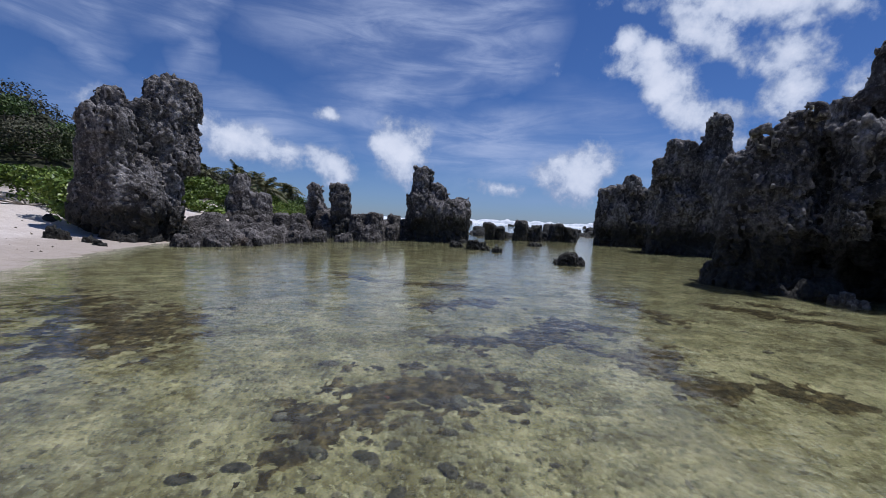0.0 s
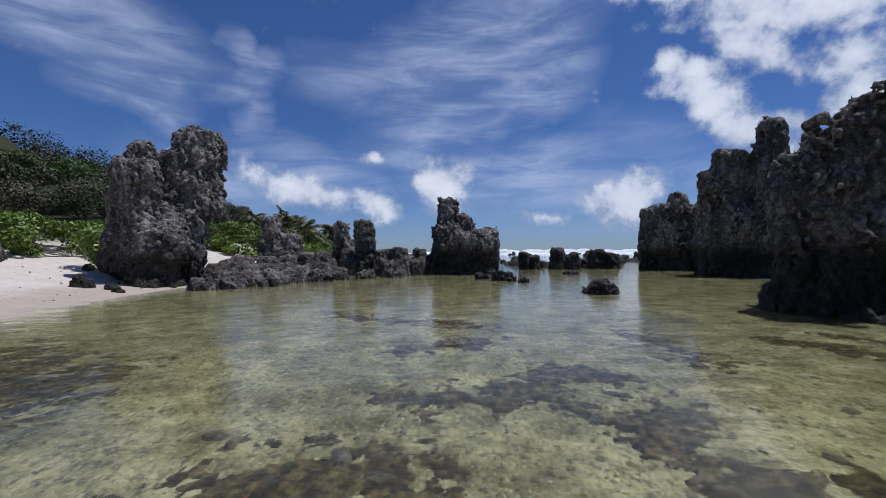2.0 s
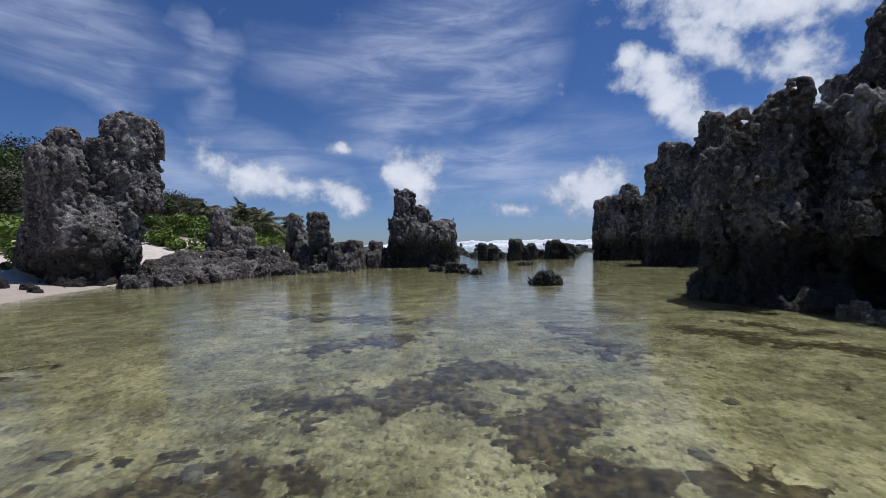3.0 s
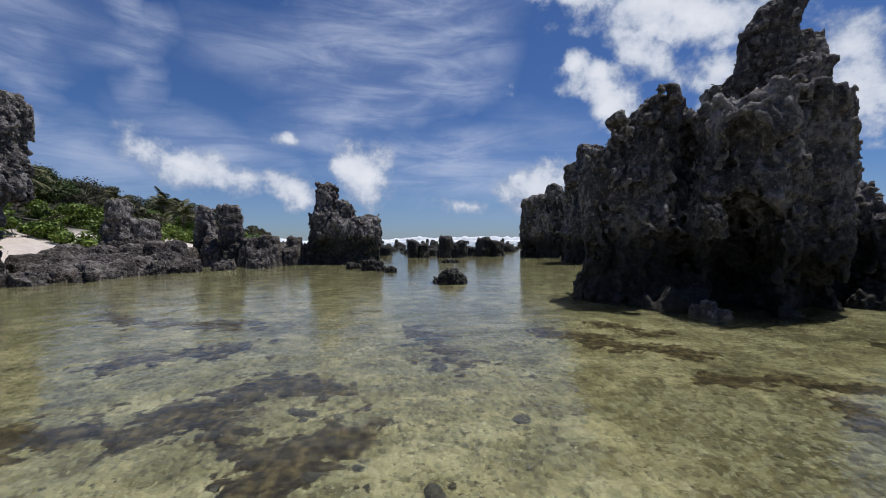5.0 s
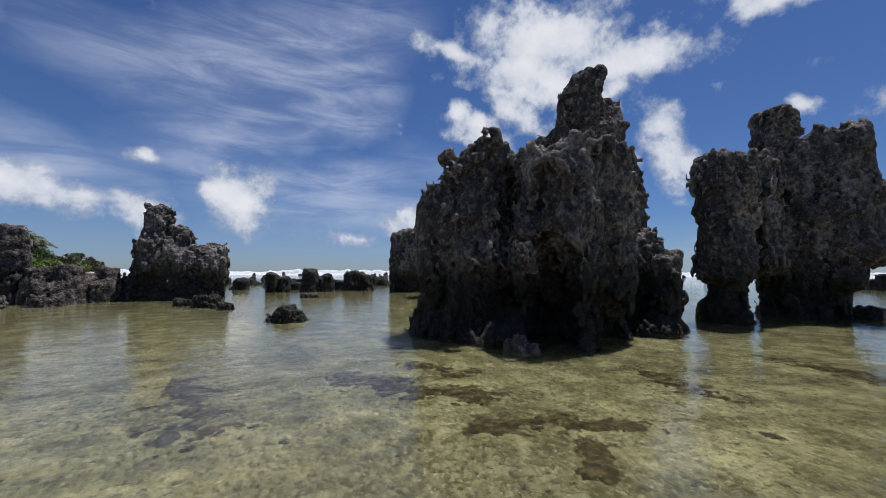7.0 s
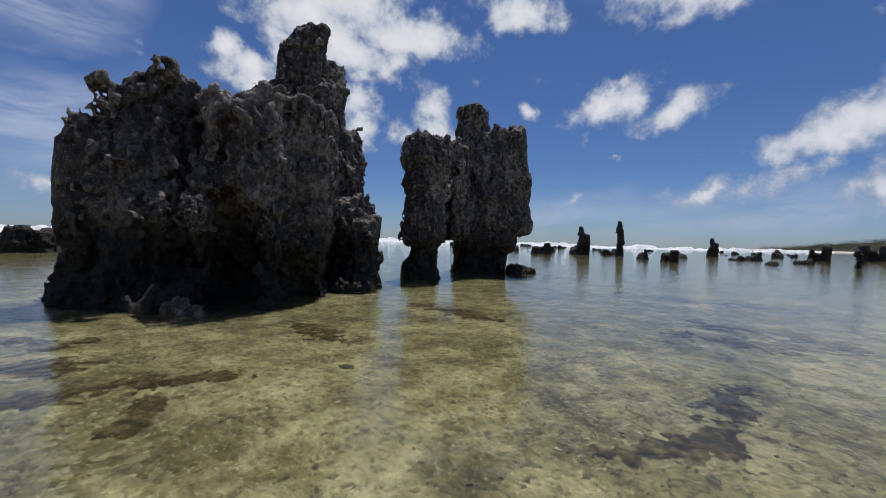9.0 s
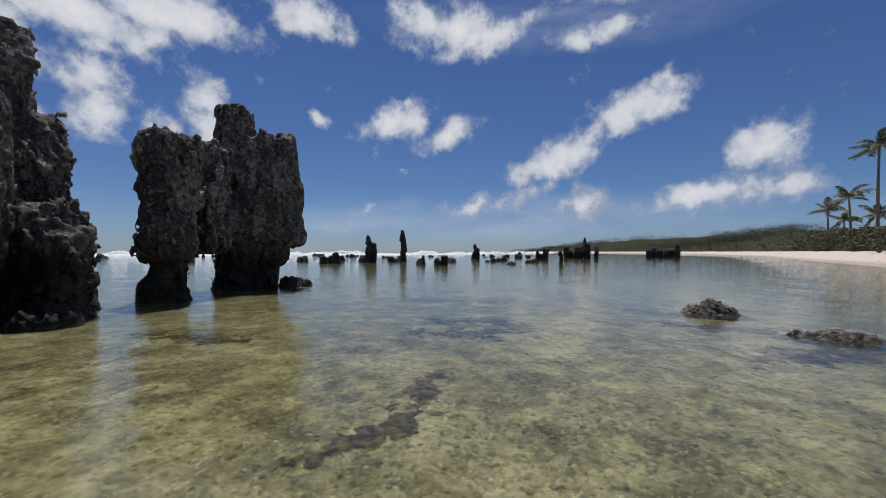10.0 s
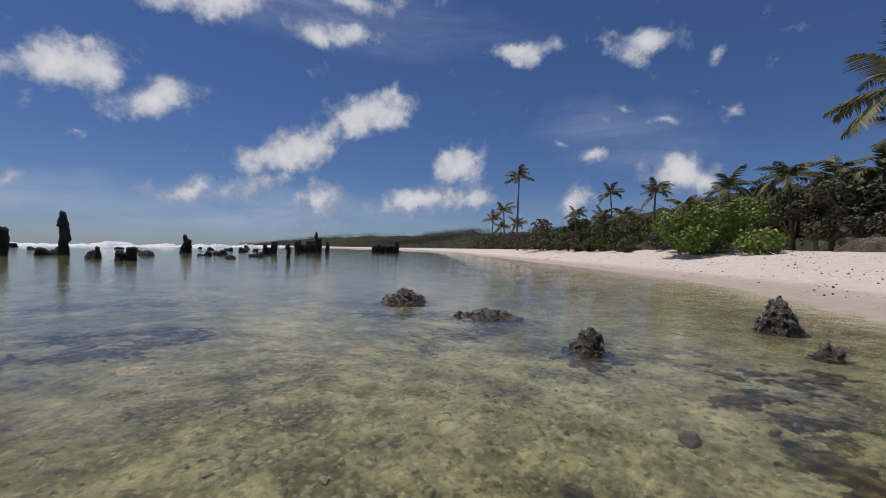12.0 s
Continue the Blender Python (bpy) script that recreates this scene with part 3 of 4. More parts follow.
left_stack = rock("rock_pinnacle", (-10.7, 13.75, -0.1), -38.0, [
    (-0.85, 2.4, -0.5, 5.6, 0.68, 0.95, 0.66, 0.22), (-0.75, 2.0, 0.7, 4.7, 0.95, 0.95, 0.75), (0.95, 2.6, 2.7, 6.2, 1.1, 1.2, 0.82, 0.15),
    (0.2, 2.4, -0.5, 5.0, 1.0, 1.1, 0.9), (0.8, 2.0, -0.5, 3.1, 0.6, 0.85, 0.9), (1.0, 1.3, -0.5, 1.4, 0.7, 0.75, 0.6),
    (-0.05, 1.6, -0.5, 3.1, 0.9, 0.85, 0.85), (-0.1, 0.65, -0.5, 0.6, 0.95, 0.55, 0.7)],
    "tall split grey limestone pinnacle at the sand beach's edge", 0.055, 2, notch=0.14, flute=0.6)
rock_part("front_slab", left_stack, [(-0.5, 1.05, -0.5, 4.4, 0.6, 0.62, 0.78, 0.05), (0.0, 0.95, -0.5, 2.2, 0.95, 0.75, 0.7)], 0.05, 2, "paler upright slab on the front", flute=0.6, notch=0.14)
left_stack.scale = (1.1, 1.1, 1.08)
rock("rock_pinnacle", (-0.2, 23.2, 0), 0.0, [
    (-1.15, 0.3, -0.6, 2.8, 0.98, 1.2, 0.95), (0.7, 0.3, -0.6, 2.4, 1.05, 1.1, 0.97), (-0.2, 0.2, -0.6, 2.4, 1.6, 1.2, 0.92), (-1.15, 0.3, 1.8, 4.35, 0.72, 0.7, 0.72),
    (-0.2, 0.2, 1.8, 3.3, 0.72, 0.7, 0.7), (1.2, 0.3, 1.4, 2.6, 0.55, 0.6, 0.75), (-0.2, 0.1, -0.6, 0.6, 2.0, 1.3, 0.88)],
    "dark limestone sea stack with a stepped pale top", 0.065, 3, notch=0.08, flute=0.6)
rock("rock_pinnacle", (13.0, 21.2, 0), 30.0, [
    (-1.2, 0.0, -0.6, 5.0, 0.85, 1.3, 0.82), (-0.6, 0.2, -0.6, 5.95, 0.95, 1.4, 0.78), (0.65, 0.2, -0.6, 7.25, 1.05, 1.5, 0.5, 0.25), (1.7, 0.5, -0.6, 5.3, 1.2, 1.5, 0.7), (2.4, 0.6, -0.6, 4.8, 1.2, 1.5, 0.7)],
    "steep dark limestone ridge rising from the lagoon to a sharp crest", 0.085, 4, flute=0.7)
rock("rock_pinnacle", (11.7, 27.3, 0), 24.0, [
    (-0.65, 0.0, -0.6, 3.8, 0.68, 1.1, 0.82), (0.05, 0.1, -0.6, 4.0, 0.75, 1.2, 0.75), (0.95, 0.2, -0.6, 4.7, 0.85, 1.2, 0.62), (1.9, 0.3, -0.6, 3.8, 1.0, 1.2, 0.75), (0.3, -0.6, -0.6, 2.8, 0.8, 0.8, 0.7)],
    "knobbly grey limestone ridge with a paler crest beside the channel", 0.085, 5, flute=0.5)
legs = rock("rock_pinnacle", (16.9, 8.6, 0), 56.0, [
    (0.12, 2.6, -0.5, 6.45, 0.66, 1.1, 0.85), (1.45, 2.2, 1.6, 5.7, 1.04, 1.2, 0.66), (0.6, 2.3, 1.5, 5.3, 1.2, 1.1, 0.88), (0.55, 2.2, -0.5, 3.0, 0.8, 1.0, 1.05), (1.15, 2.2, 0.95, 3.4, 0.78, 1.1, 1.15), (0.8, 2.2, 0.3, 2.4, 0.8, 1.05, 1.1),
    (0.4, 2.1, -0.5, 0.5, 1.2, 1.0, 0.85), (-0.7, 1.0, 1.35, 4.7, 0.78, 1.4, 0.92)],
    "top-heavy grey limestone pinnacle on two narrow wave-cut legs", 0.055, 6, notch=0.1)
rock_part("front_leg", legs, [(-1.35, -0.8, -0.5, 0.5, 0.64, 0.6, 0.85), (-1.3, -0.8, 0.1, 1.8, 0.48, 0.5, 1.0), (-1.33, -0.8, 1.15, 4.5, 0.72, 0.88, 1.0), (-1.55, -0.9, 3.6, 4.3, 0.55, 0.7, 0.9)],
          0.05, 6, notch=0.0)
rock("reef_rock", (20.1, 8.3, 0), 56.0, [(0.0, 0.0, -0.5, 0.36, 0.5, 0.45, 0.6), (0.5, 0.1, -0.5, 0.2, 0.4, 0.35, 0.6)], "low dark rock at the foot of the wave-cut pinnacle", 0.05, 15, rough=0.4, notch=0, grain=1.8)

# ---- lower rocks, from the beach out along the left shore ----
rock("rock_pinnacle", (-7.2, 23.2, 0), -12.0, [(-0.5, 0.3, -0.5, 3.0, 0.5, 0.6, 0.7), (0.0, 0.2, -0.5, 1.6, 0.9, 0.8, 0.8), (-0.35, 0.3, 1.2, 2.9, 0.5, 0.5, 0.8)],
     "narrow weathered limestone pillar among shore rocks", 0.07, 11)
rock("rock_pinnacle", (-5.7, 22.0, 0), -12.0, [(-0.1, 0.3, -0.5, 3.0, 0.62, 0.7, 0.75), (0.1, 0.1, -0.5, 1.2, 0.95, 0.8, 0.8)],
     "stout pale-topped limestone pillar among shore rocks", 0.07, 12)
rock("rock_pinnacle", (-12.0, 24.5, 0.0), -26.0, [(-0.6, 0.3, -0.5, 3.5, 0.85, 0.9, 0.65), (0.5, 0.4, -0.5, 2.4, 0.9, 0.9, 0.7), (-0.2, 0.1, -0.5, 1.4, 1.6, 1.0, 0.8)],
     "rounded grey limestone knob on the rocky shore", 0.07, 13)
rock("reef_rock", (4.25, 13.3, 0), 15.0, [(0.05, 0.1, -0.6, 0.42, 0.42, 0.4, 0.6), (-0.25, 0.1, -0.6, 0.22, 0.35, 0.3, 0.7), (0.32, 0.05, -0.6, 0.2, 0.3, 0.3, 0.7)],
     "low wet limestone rock breaking the water surface", 0.03, 14, rough=0.4, notch=0, grain=2.0)

for k, (x, y, w, h, tall, text) in enumerate([
        (3.6, 28.2, 0.8, 0.8, 1.15, "low dark reef rock in the channel"), (5.9, 28.2, 1.1, 0.9, 1.45, "dark notched reef rock in the channel"),
        (8.6, 29.0, 1.15, 0.9, 1.35, "broad dark reef rock in the channel"), (7.2, 30.2, 0.8, 0.7, 0.8, "small dark reef rock in the channel")]):
    rock("reef_rock", (x, y, 0), 10.0, [(-0.35 * w, 0, -0.5, tall, 0.6 * w, h * 0.7, 0.7), (0.5 * w, 0.1, -0.5, tall * 0.8, 0.55 * w, h * 0.7, 0.7)],
         text, 0.085, 20 + k, rough=0.55, notch=0.05, group="channel rocks")
for k, (x, y, w, tall) in enumerate([(1.5, 18.4, 0.55, 0.45), (0.6, 19.2, 0.4, 0.25), (2.3, 17.2, 0.25, 0.16), (1.9, 17.9, 0.22, 0.15), (5.2, 22.5, 0.5, 0.2)]):
    rock("reef_rock", (x, y, 0), 0.0, [(-0.2 * w, 0, -0.4, tall, w * 0.7, w * 0.5, 0.6), (0.5 * w, 0.1, -0.4, tall * 0.7, w * 0.5, w * 0.4, 0.7)],
         "pale barnacled rock lying at the foot of the stack", 0.035, 30 + k, rough=0.35, notch=0, grain=2.2)

# shore rubble: one low jagged bank and boulders on it
for k, (x, y, w, tall) in enumerate([(-8.6, 15.6, 1.2, 0.5), (-7.6, 16.6, 1.1, 0.6), (-8.6, 18.0, 1.5, 0.8), (-7.4, 19.0, 1.4, 0.8), (-6.9, 17.6, 0.8, 0.5), (-6.2, 18.7, 0.9, 0.55),
                                     (-4.2, 21.8, 1.3, 1.5), (-3.2, 22.6, 1.1, 1.5), (-2.6, 23.3, 0.9, 1.1), (-3.8, 20.4, 0.7, 0.45), (-9.6, 16.8, 1.3, 0.6),
                                     (-11.0, 19.0, 1.6, 0.6), (-4.9, 19.4, 0.6, 0.4), (-8.2, 14.4, 0.6, 0.4), (-8.9, 13.9, 0.7, 0.5), (-7.4, 15.3, 0.5, 0.3),
                                     (-13.5, 24.0, 1.5, 0.6), (-10.6, 17.6, 1.3, 0.8), (-9.8, 20.4, 1.4, 1.0), (-8.0, 20.8, 1.2, 1.3), (-6.4, 22.6, 1.3, 1.6), (-5.4, 22.4, 1.0, 1.2), (-12.4, 20.8, 1.6, 0.7), (-8.6, 22.5, 1.4, 0.8)]):
    r = random.Random(k)
    rock("boulder", (x, y, max(0.0, height_at(x, y)) * 0.8), r.uniform(-40, 20), [
        (-0.4 * w, 0, -0.6, tall * r.uniform(0.7, 1), w * 0.55, w * 0.5, 0.6), (0.35 * w, r.uniform(-0.2, 0.2), -0.6, tall, w * 0.5, w * 0.55, 0.6),
        (0.0, -0.35 * w, -0.6, tall * 0.55, w * 0.6, w * 0.4, 0.7)],
        "jagged dark limestone boulder on the rocky shore", 0.085 if w > 0.9 else 0.06, 40 + k, ROCK_SHORE, rough=0.5, notch=0.0, group="shore boulders", grain=1.4)
for k, (x, y, w, tall) in enumerate([(-12.2, 12.4, 0.42, 0.5), (-11.3, 12.6, 0.35, 0.25), (-10.7, 12.2, 0.35, 0.22), (-15.5, 15.5, 0.5, 0.25), (-18.0, 13.0, 1.6, 1.4), (-16.5, 18.5, 0.6, 0.4)]):
    rock("boulder", (x, y, height_at(x, y) - 0.05), 20.0 * k, [(-0.3 * w, 0, -0.3, tall, w * 0.6, w * 0.6, 0.5), (0.4 * w, 0.1, -0.3, tall * 0.6, w * 0.6, w * 0.5, 0.6)],
         "grey limestone boulder half sunk in beach sand", 0.04, 60 + k, rough=0.35, notch=0.0, group="beach boulders", grain=1.8)

# stones in the shallows near the bright beach
SHALLOW = rock_material("wet_crusted_stone", (0.022, 0.019, 0.016), (0.11, 0.098, 0.086), (0.48, 0.44, 0.40), wet=False)
for k, (x, y, w, d, tall, text) in enumerate([
        (15.1, -4.3, 0.74, 0.48, 0.34, "wet black limestone stone with a pale crust in shallow water"),
        (12.75, -4.95, 0.8, 0.4, 0.23, "flat pale-topped limestone stone just above the water"),
        (10.2, -4.8, 0.34, 0.28, 0.3, "small pale-topped stone standing in shallow water"),
        (9.7, -8.7, 0.42, 0.42, 0.58, "upright wet black limestone stone near the beach"),
        (8.6, -7.3, 0.2, 0.2, 0.14, "small wet stone just breaking the water")]):
    rock("reef_rock", (x, y, -0.02), 115.0, [(-0.15 * w, 0, -0.6, tall * 1.1, w * 0.85, d * 1.1, 0.12, 0.08), (0.3 * w, 0.05, -0.6, tall * 0.75, w * 0.8, d, 0.15), (-0.6 * w, 0.0, -0.6, tall * 0.5, w * 0.55, d * 0.8, 0.2)],
         text, 0.025, 70 + k, SHALLOW, rough=0.3, notch=0.0, grain=2.0, flute=0.25, blend=0.15)

# far pinnacles across the lagoon
for k, (x, y, w, tall, cols) in enumerate([
        (47.1, 19.0, 1.6, 1.25, 3), (51.6, 16.2, 1.0, 3.3, 2), (55.5, 13.1, 0.85, 4.1, 1), (47.0, 8.9, 0.7, 0.95, 2), (42.3, 6.0, 0.8, 0.95, 2), (74.8, 5.1, 0.8, 2.7, 2),
        (71.9, -5.8, 1.4, 1.95, 3), (49.6, -5.8, 0.55, 1.45, 1), (88.1, -14.2, 3.4, 3.0, 5), (87.8, -15.7, 0.9, 4.2, 1), (87.2, -17.7, 0.9, 2.45, 1), (102.3, -35.5, 4.8, 3.2, 6),
        (62.0, 0.5, 1.1, 0.6, 2), (60.0, 24.0, 1.6, 0.8, 2), (66.0, 17.0, 1.6, 0.7, 2), (58.0, 2.0, 0.8, 0.5, 2), (55.0, -3.2, 0.9, 0.5, 2)]):
    r = random.Random(100 + k)
    rows = [((i - (cols - 1) / 2) * 1.5 * w / cols, r.uniform(-0.3, 0.3), -0.9, tall * (1 if i == cols - 1 or cols == 1 else r.uniform(0.5, 0.85)),
             (0.85 * w / cols + 0.12) * (0.75 if cols == 1 else 1), 0.4 * w / cols + 0.35, r.uniform(0.5, 0.95), r.uniform(-0.15, 0.15)) for i in range(cols)]
    if cols <= 2 and tall > 1.4:
        lean = r.uniform(-0.25, 0.25)
        rows = [(0.0, 0.0, -0.9, 0.45 * tall, 0.7 * w, 0.55, 0.6, lean), (lean + 0.1, 0.0, 0.3 * tall, 0.72 * tall, 0.46 * w, 0.42, 0.85, -lean), (-0.05, 0.0, 0.66 * tall, tall, 0.44 * w, 0.38, 0.5, lean * 0.5)]
        if cols == 2:
            rows += [(0.55 * w, 0.1, -0.9, 0.72 * tall, 0.4 * w, 0.4, 0.6, 0.1), (-0.6 * w, 0.0, -0.9, 0.3 * tall, 0.5 * w, 0.5, 0.5)]
    rock("rock_pinnacle" if tall > 1.4 else "reef_rock", (x, y, 0), 90.0, rows,
         "slender dark limestone pinnacle far out on the reef flat" if tall > 1.4 else "low black rock far out on the reef flat", 0.09, 110 + k, ROCK_FAR, group="far reef rocks", rough=0.5, notch=0.2, grain=1.5)

# many low rocks along the reef edge, a few shapes copied
models = []
for k in range(6):
    r = random.Random(200 + k)
    models.append(rock("reef_rock", (0, 0, -30), 0, [(r.uniform(-0.8, 0.8), r.uniform(-0.4, 0.4), -0.8, r.uniform(0.5, 1.3), r.uniform(0.5, 0.9), r.uniform(0.4, 0.8), 0.6) for _ in range(3)],
                       "low black rock on the outer reef flat", 0.24, 210 + k, ROCK_FAR, group="outer reef rocks", rough=0.6, notch=0.1))
r = random.Random(5)
spots = [(r.uniform(-22, 96), r.uniform(42, 135)) for _ in range(95)] + [(r.uniform(10, 22), r.uniform(36, 60)) for _ in range(14)] + [(r.uniform(-12, 4), r.uniform(30, 60)) for _ in range(18)]
for k, (az, dist) in enumerate(spots):
    x, y = 4 + dist * math.sin(radians(az)), 2 + dist * math.cos(radians(az))
    g = r.uniform(0.5, 1.25)
    m = Matrix.LocRotScale((x, y, -0.25 * r.random()), Euler((0, 0, r.uniform(0, 6.28))), None)
    ob = models[k % 6] if k < 6 else copy_thing(models[k % 6], m)
    if k < 6:
        ob.matrix_world = m
    ob.scale = (g * r.uniform(0.8, 1.5), g, g * r.uniform(0.5, 1.0))

# ---- surf on the reef edge ----
def surf(points, height, depth, seed):
    """A broken crest of foam along a line of places."""
    pts, quads, n, m = [], [], 0, 9
    line = []
    for (ax, ay), (bx, by) in zip(points, points[1:]):
        steps = max(2, int(math.hypot(bx - ax, by - ay) / 0.8))
        line += [(ax + (bx - ax) * i / steps, ay + (by - ay) * i / steps) for i in range(steps)]
    line = np.array(line)
    q = np.concatenate([line * 0.06, np.zeros((len(line), 1))], 1) + seed
    tall = height * np.clip(0.62 + 0.9 * rough_field(q, 3) + 0.25 * rough_field(q * 9, 2), 0.06, 2)
    go = np.gradient(line, axis=0)
    go /= np.linalg.norm(go, axis=1, keepdims=True)
    out = np.stack([-go[:, 1], go[:, 0]], 1)
    for j in range(m):
        a = j / (m - 1)
        z = np.sin(math.pi * a) ** 0.8 * tall - 0.05
        z += 0.12 * rough_field(np.concatenate([line * 0.9, np.full((len(line), 1), j * 0.7)], 1), 2) * math.sin(math.pi * a)
        pts.append(np.concatenate([line + out * (a - 0.5) * depth, z[:, None]], 1))
    pts = np.stack(pts, 1)
    i = np.arange(pts.shape[0] * m).reshape(-1, m)
    quads = np.stack([i[:-1, :-1].ravel(), i[1:, :-1].ravel(), i[1:, 1:].ravel(), i[:-1, 1:].ravel()], 1)
    return pts.reshape(-1, 3), quads


for line, tall, deep, seed in (([(-60, 140), (0, 150), (60, 146), (110, 120), (150, 70), (210, 30), (330, -10), (520, -60)], 1.75, 5.0, 1.5),
                               ([(-30, 132), (30, 138), (80, 125), (125, 84), (165, 45), (240, 12)], 0.7, 6.0, 7.2),
                               ([(120, 118), (160, 74), (215, 36)], 1.7, 4.0, 3.3)):
    tagged(new("surf", mesh_of("surf", *surf(line, tall, deep, seed), FOAM)), "white surf breaking along the outer reef edge", "surf", kind="stuff")


# ---- plants ----
def leaves(rs, centres, radii, count, size, flat=0.0, shell=0.45):
    """Many small leaves in clumps: bent four-cornered blades."""
    centres, radii = np.asarray(centres, float), np.asarray(radii, float)
    weight = np.prod(radii, axis=1) ** (2 / 3)
    pick = rs.choice(len(centres), count, p=weight / weight.sum())
    d = rs.normal(size=(count, 3))
    d /= np.linalg.norm(d, axis=1, keepdims=True)
    r = shell + (1 - shell) * rs.rand(count, 1) ** 0.6
    r *= 1 + 0.22 * rough_field(d * 1.7 + pick[:, None] * 3.7, 2)[:, None]
    at = centres[pick] + d * r * radii[pick]
    a = d + rs.normal(size=(count, 3)) * 0.8
    a[:, 2] += flat
    a /= np.linalg.norm(a, axis=1, keepdims=True)
    b = np.cross(a, rs.normal(size=(count, 3)))
    b /= np.linalg.norm(b, axis=1, keepdims=True)
    c = np.cross(a, b)
    s = size * rs.uniform(0.6, 1.4, (count, 1))
    tip, side = b * s, c * s * 0.42
    p = np.stack([at - tip * 0.2, at + side + tip * 0.35 + a * s * 0.1, at + tip, at - side + tip * 0.35 + a * s * 0.1], 1)
    return p.reshape(-1, 3), np.arange(count * 4).reshape(-1, 4)


def stem(path, r0, r1, sides=8):
    """A tapered limb along a path."""
    path = [Vector(p) for p in path]
    pts, quads = [], []
    for i, p in enumerate(path):
        go = (path[min(i + 1, len(path) - 1)] - path[max(i - 1, 0)]).normalized()
        u = go.orthogonal().normalized()
        v = go.cross(u)
        r = r0 + (r1 - r0) * i / (len(path) - 1)
        pts += [p + (u * math.cos(a) + v * math.sin(a)) * r for a in [2 * math.pi * k / sides for k in range(sides)]]
    for i in range(len(path) - 1):
        for k in range(sides):
            quads.append((i * sides + k, i * sides + (k + 1) % sides, (i + 1) * sides + (k + 1) % sides, (i + 1) * sides + k))
    return np.array([tuple(p) for p in pts]), np.array(quads)


def together(pieces):
    pts, faces, n = [], [], 0
    for p, f in pieces:
        pts.append(np.asarray(p, float))
        faces.append(np.asarray(f) + n)
        n += len(p)
    return np.concatenate(pts), np.concatenate(faces)


def frond_mesh(seed, length, dry=0.0):
    """A drooping palm frond: a midrib with two rows of narrow leaflets."""
    r = random.Random(seed)
    pieces, spine = [], []
    droop, up = r.uniform(0.55, 1.0) + dry, r.uniform(0.25, 0.9) - dry
    for i in range(11):
        t = i / 10
        spine.append(Vector((0, length * t * (1 - 0.18 * t * droop), length * (up * t - (0.35 + up * 0.75) * droop * t * t))))
    pieces.append(stem(spine, 0.035, 0.008, 4))
    pts, quads = [], []
    for i in range(34):
        t = 0.12 + 0.88 * i / 33
        k = min(int(t * 10), 9)
        p = spine[k].lerp(spine[k + 1], t * 10 - k)
        go = (spine[k + 1] - spine[k]).normalized()
        reach = length * 0.24 * math.sin(math.pi * (0.15 + 0.8 * t)) ** 0.7
        for side in (-1, 1):
            w = Vector((side, 0, 0))
            tip = p + w * reach * r.uniform(0.65, 1.0) + go * reach * 0.55 + Vector((0, 0, -reach * r.uniform(0.35, 0.8)))
            mid = p.lerp(tip, 0.5) + Vector((0, 0, reach * 0.12))
            n = len(pts)
            h = go * 0.035 * length / 3
            pts += [p - h, p + h, mid + h * 1.2, mid - h * 1.2, tip]
            quads += [(n, n + 1, n + 2, n + 3), (n + 3, n + 2, n + 4, n + 4)]
    body = (np.array([tuple(p) for p in pts]), np.array(quads))
    pieces.append(body)
    return together(pieces)


FRONDS = []
for k in range(6):
    p, f = frond_mesh(k, 3.0, 0.0 if k < 4 else 0.55)
    me = bpy.data.meshes.new("frond")
    me.from_pydata([tuple(v) for v in p], [], [tuple(dict.fromkeys(q)) for q in f.tolist()])
    me.materials.append(FROND)
    FRONDS.append(me)


def palm(x, y, tall, seed, lean=(0.0, 0.0), size=1.0, number=16, z=None, label=""):
    r = random.Random(seed)
    base = Vector((x, y, height_at(x, y) - 0.2 if z is None else z))
    tree = new("palm_tree")
    tree.matrix_world = Matrix.Translation(base)
    tagged(tree, label or "coconut palm with a thin grey trunk above beach scrub", "palm tree", "shore palms", "thing")
    path = [Vector((lean[0] * t * t * tall, lean[1] * t * t * tall, tall * t)) for t in [i / 9 for i in range(10)]]
    part("trunk", *stem(path, 0.2 * size, 0.11 * size), BARK, tree)
    for i in range(number):
        f = new("frond", FRONDS[r.randrange(4) if i < number * 0.72 else 4 + r.randrange(2)])
        f.parent = tree
        tilt = r.uniform(-25, 25) + (35 if i % 3 == 0 else 0)
        f.matrix_basis = Matrix.Translation(path[-1]) @ pose(0, 0, 0, 0, 0, 360 * i / number + r.uniform(-15, 15)) @ pose(0, 0, 0, tilt) @ Matrix.Scale(size * r.uniform(0.8, 1.15), 4)
    return tree


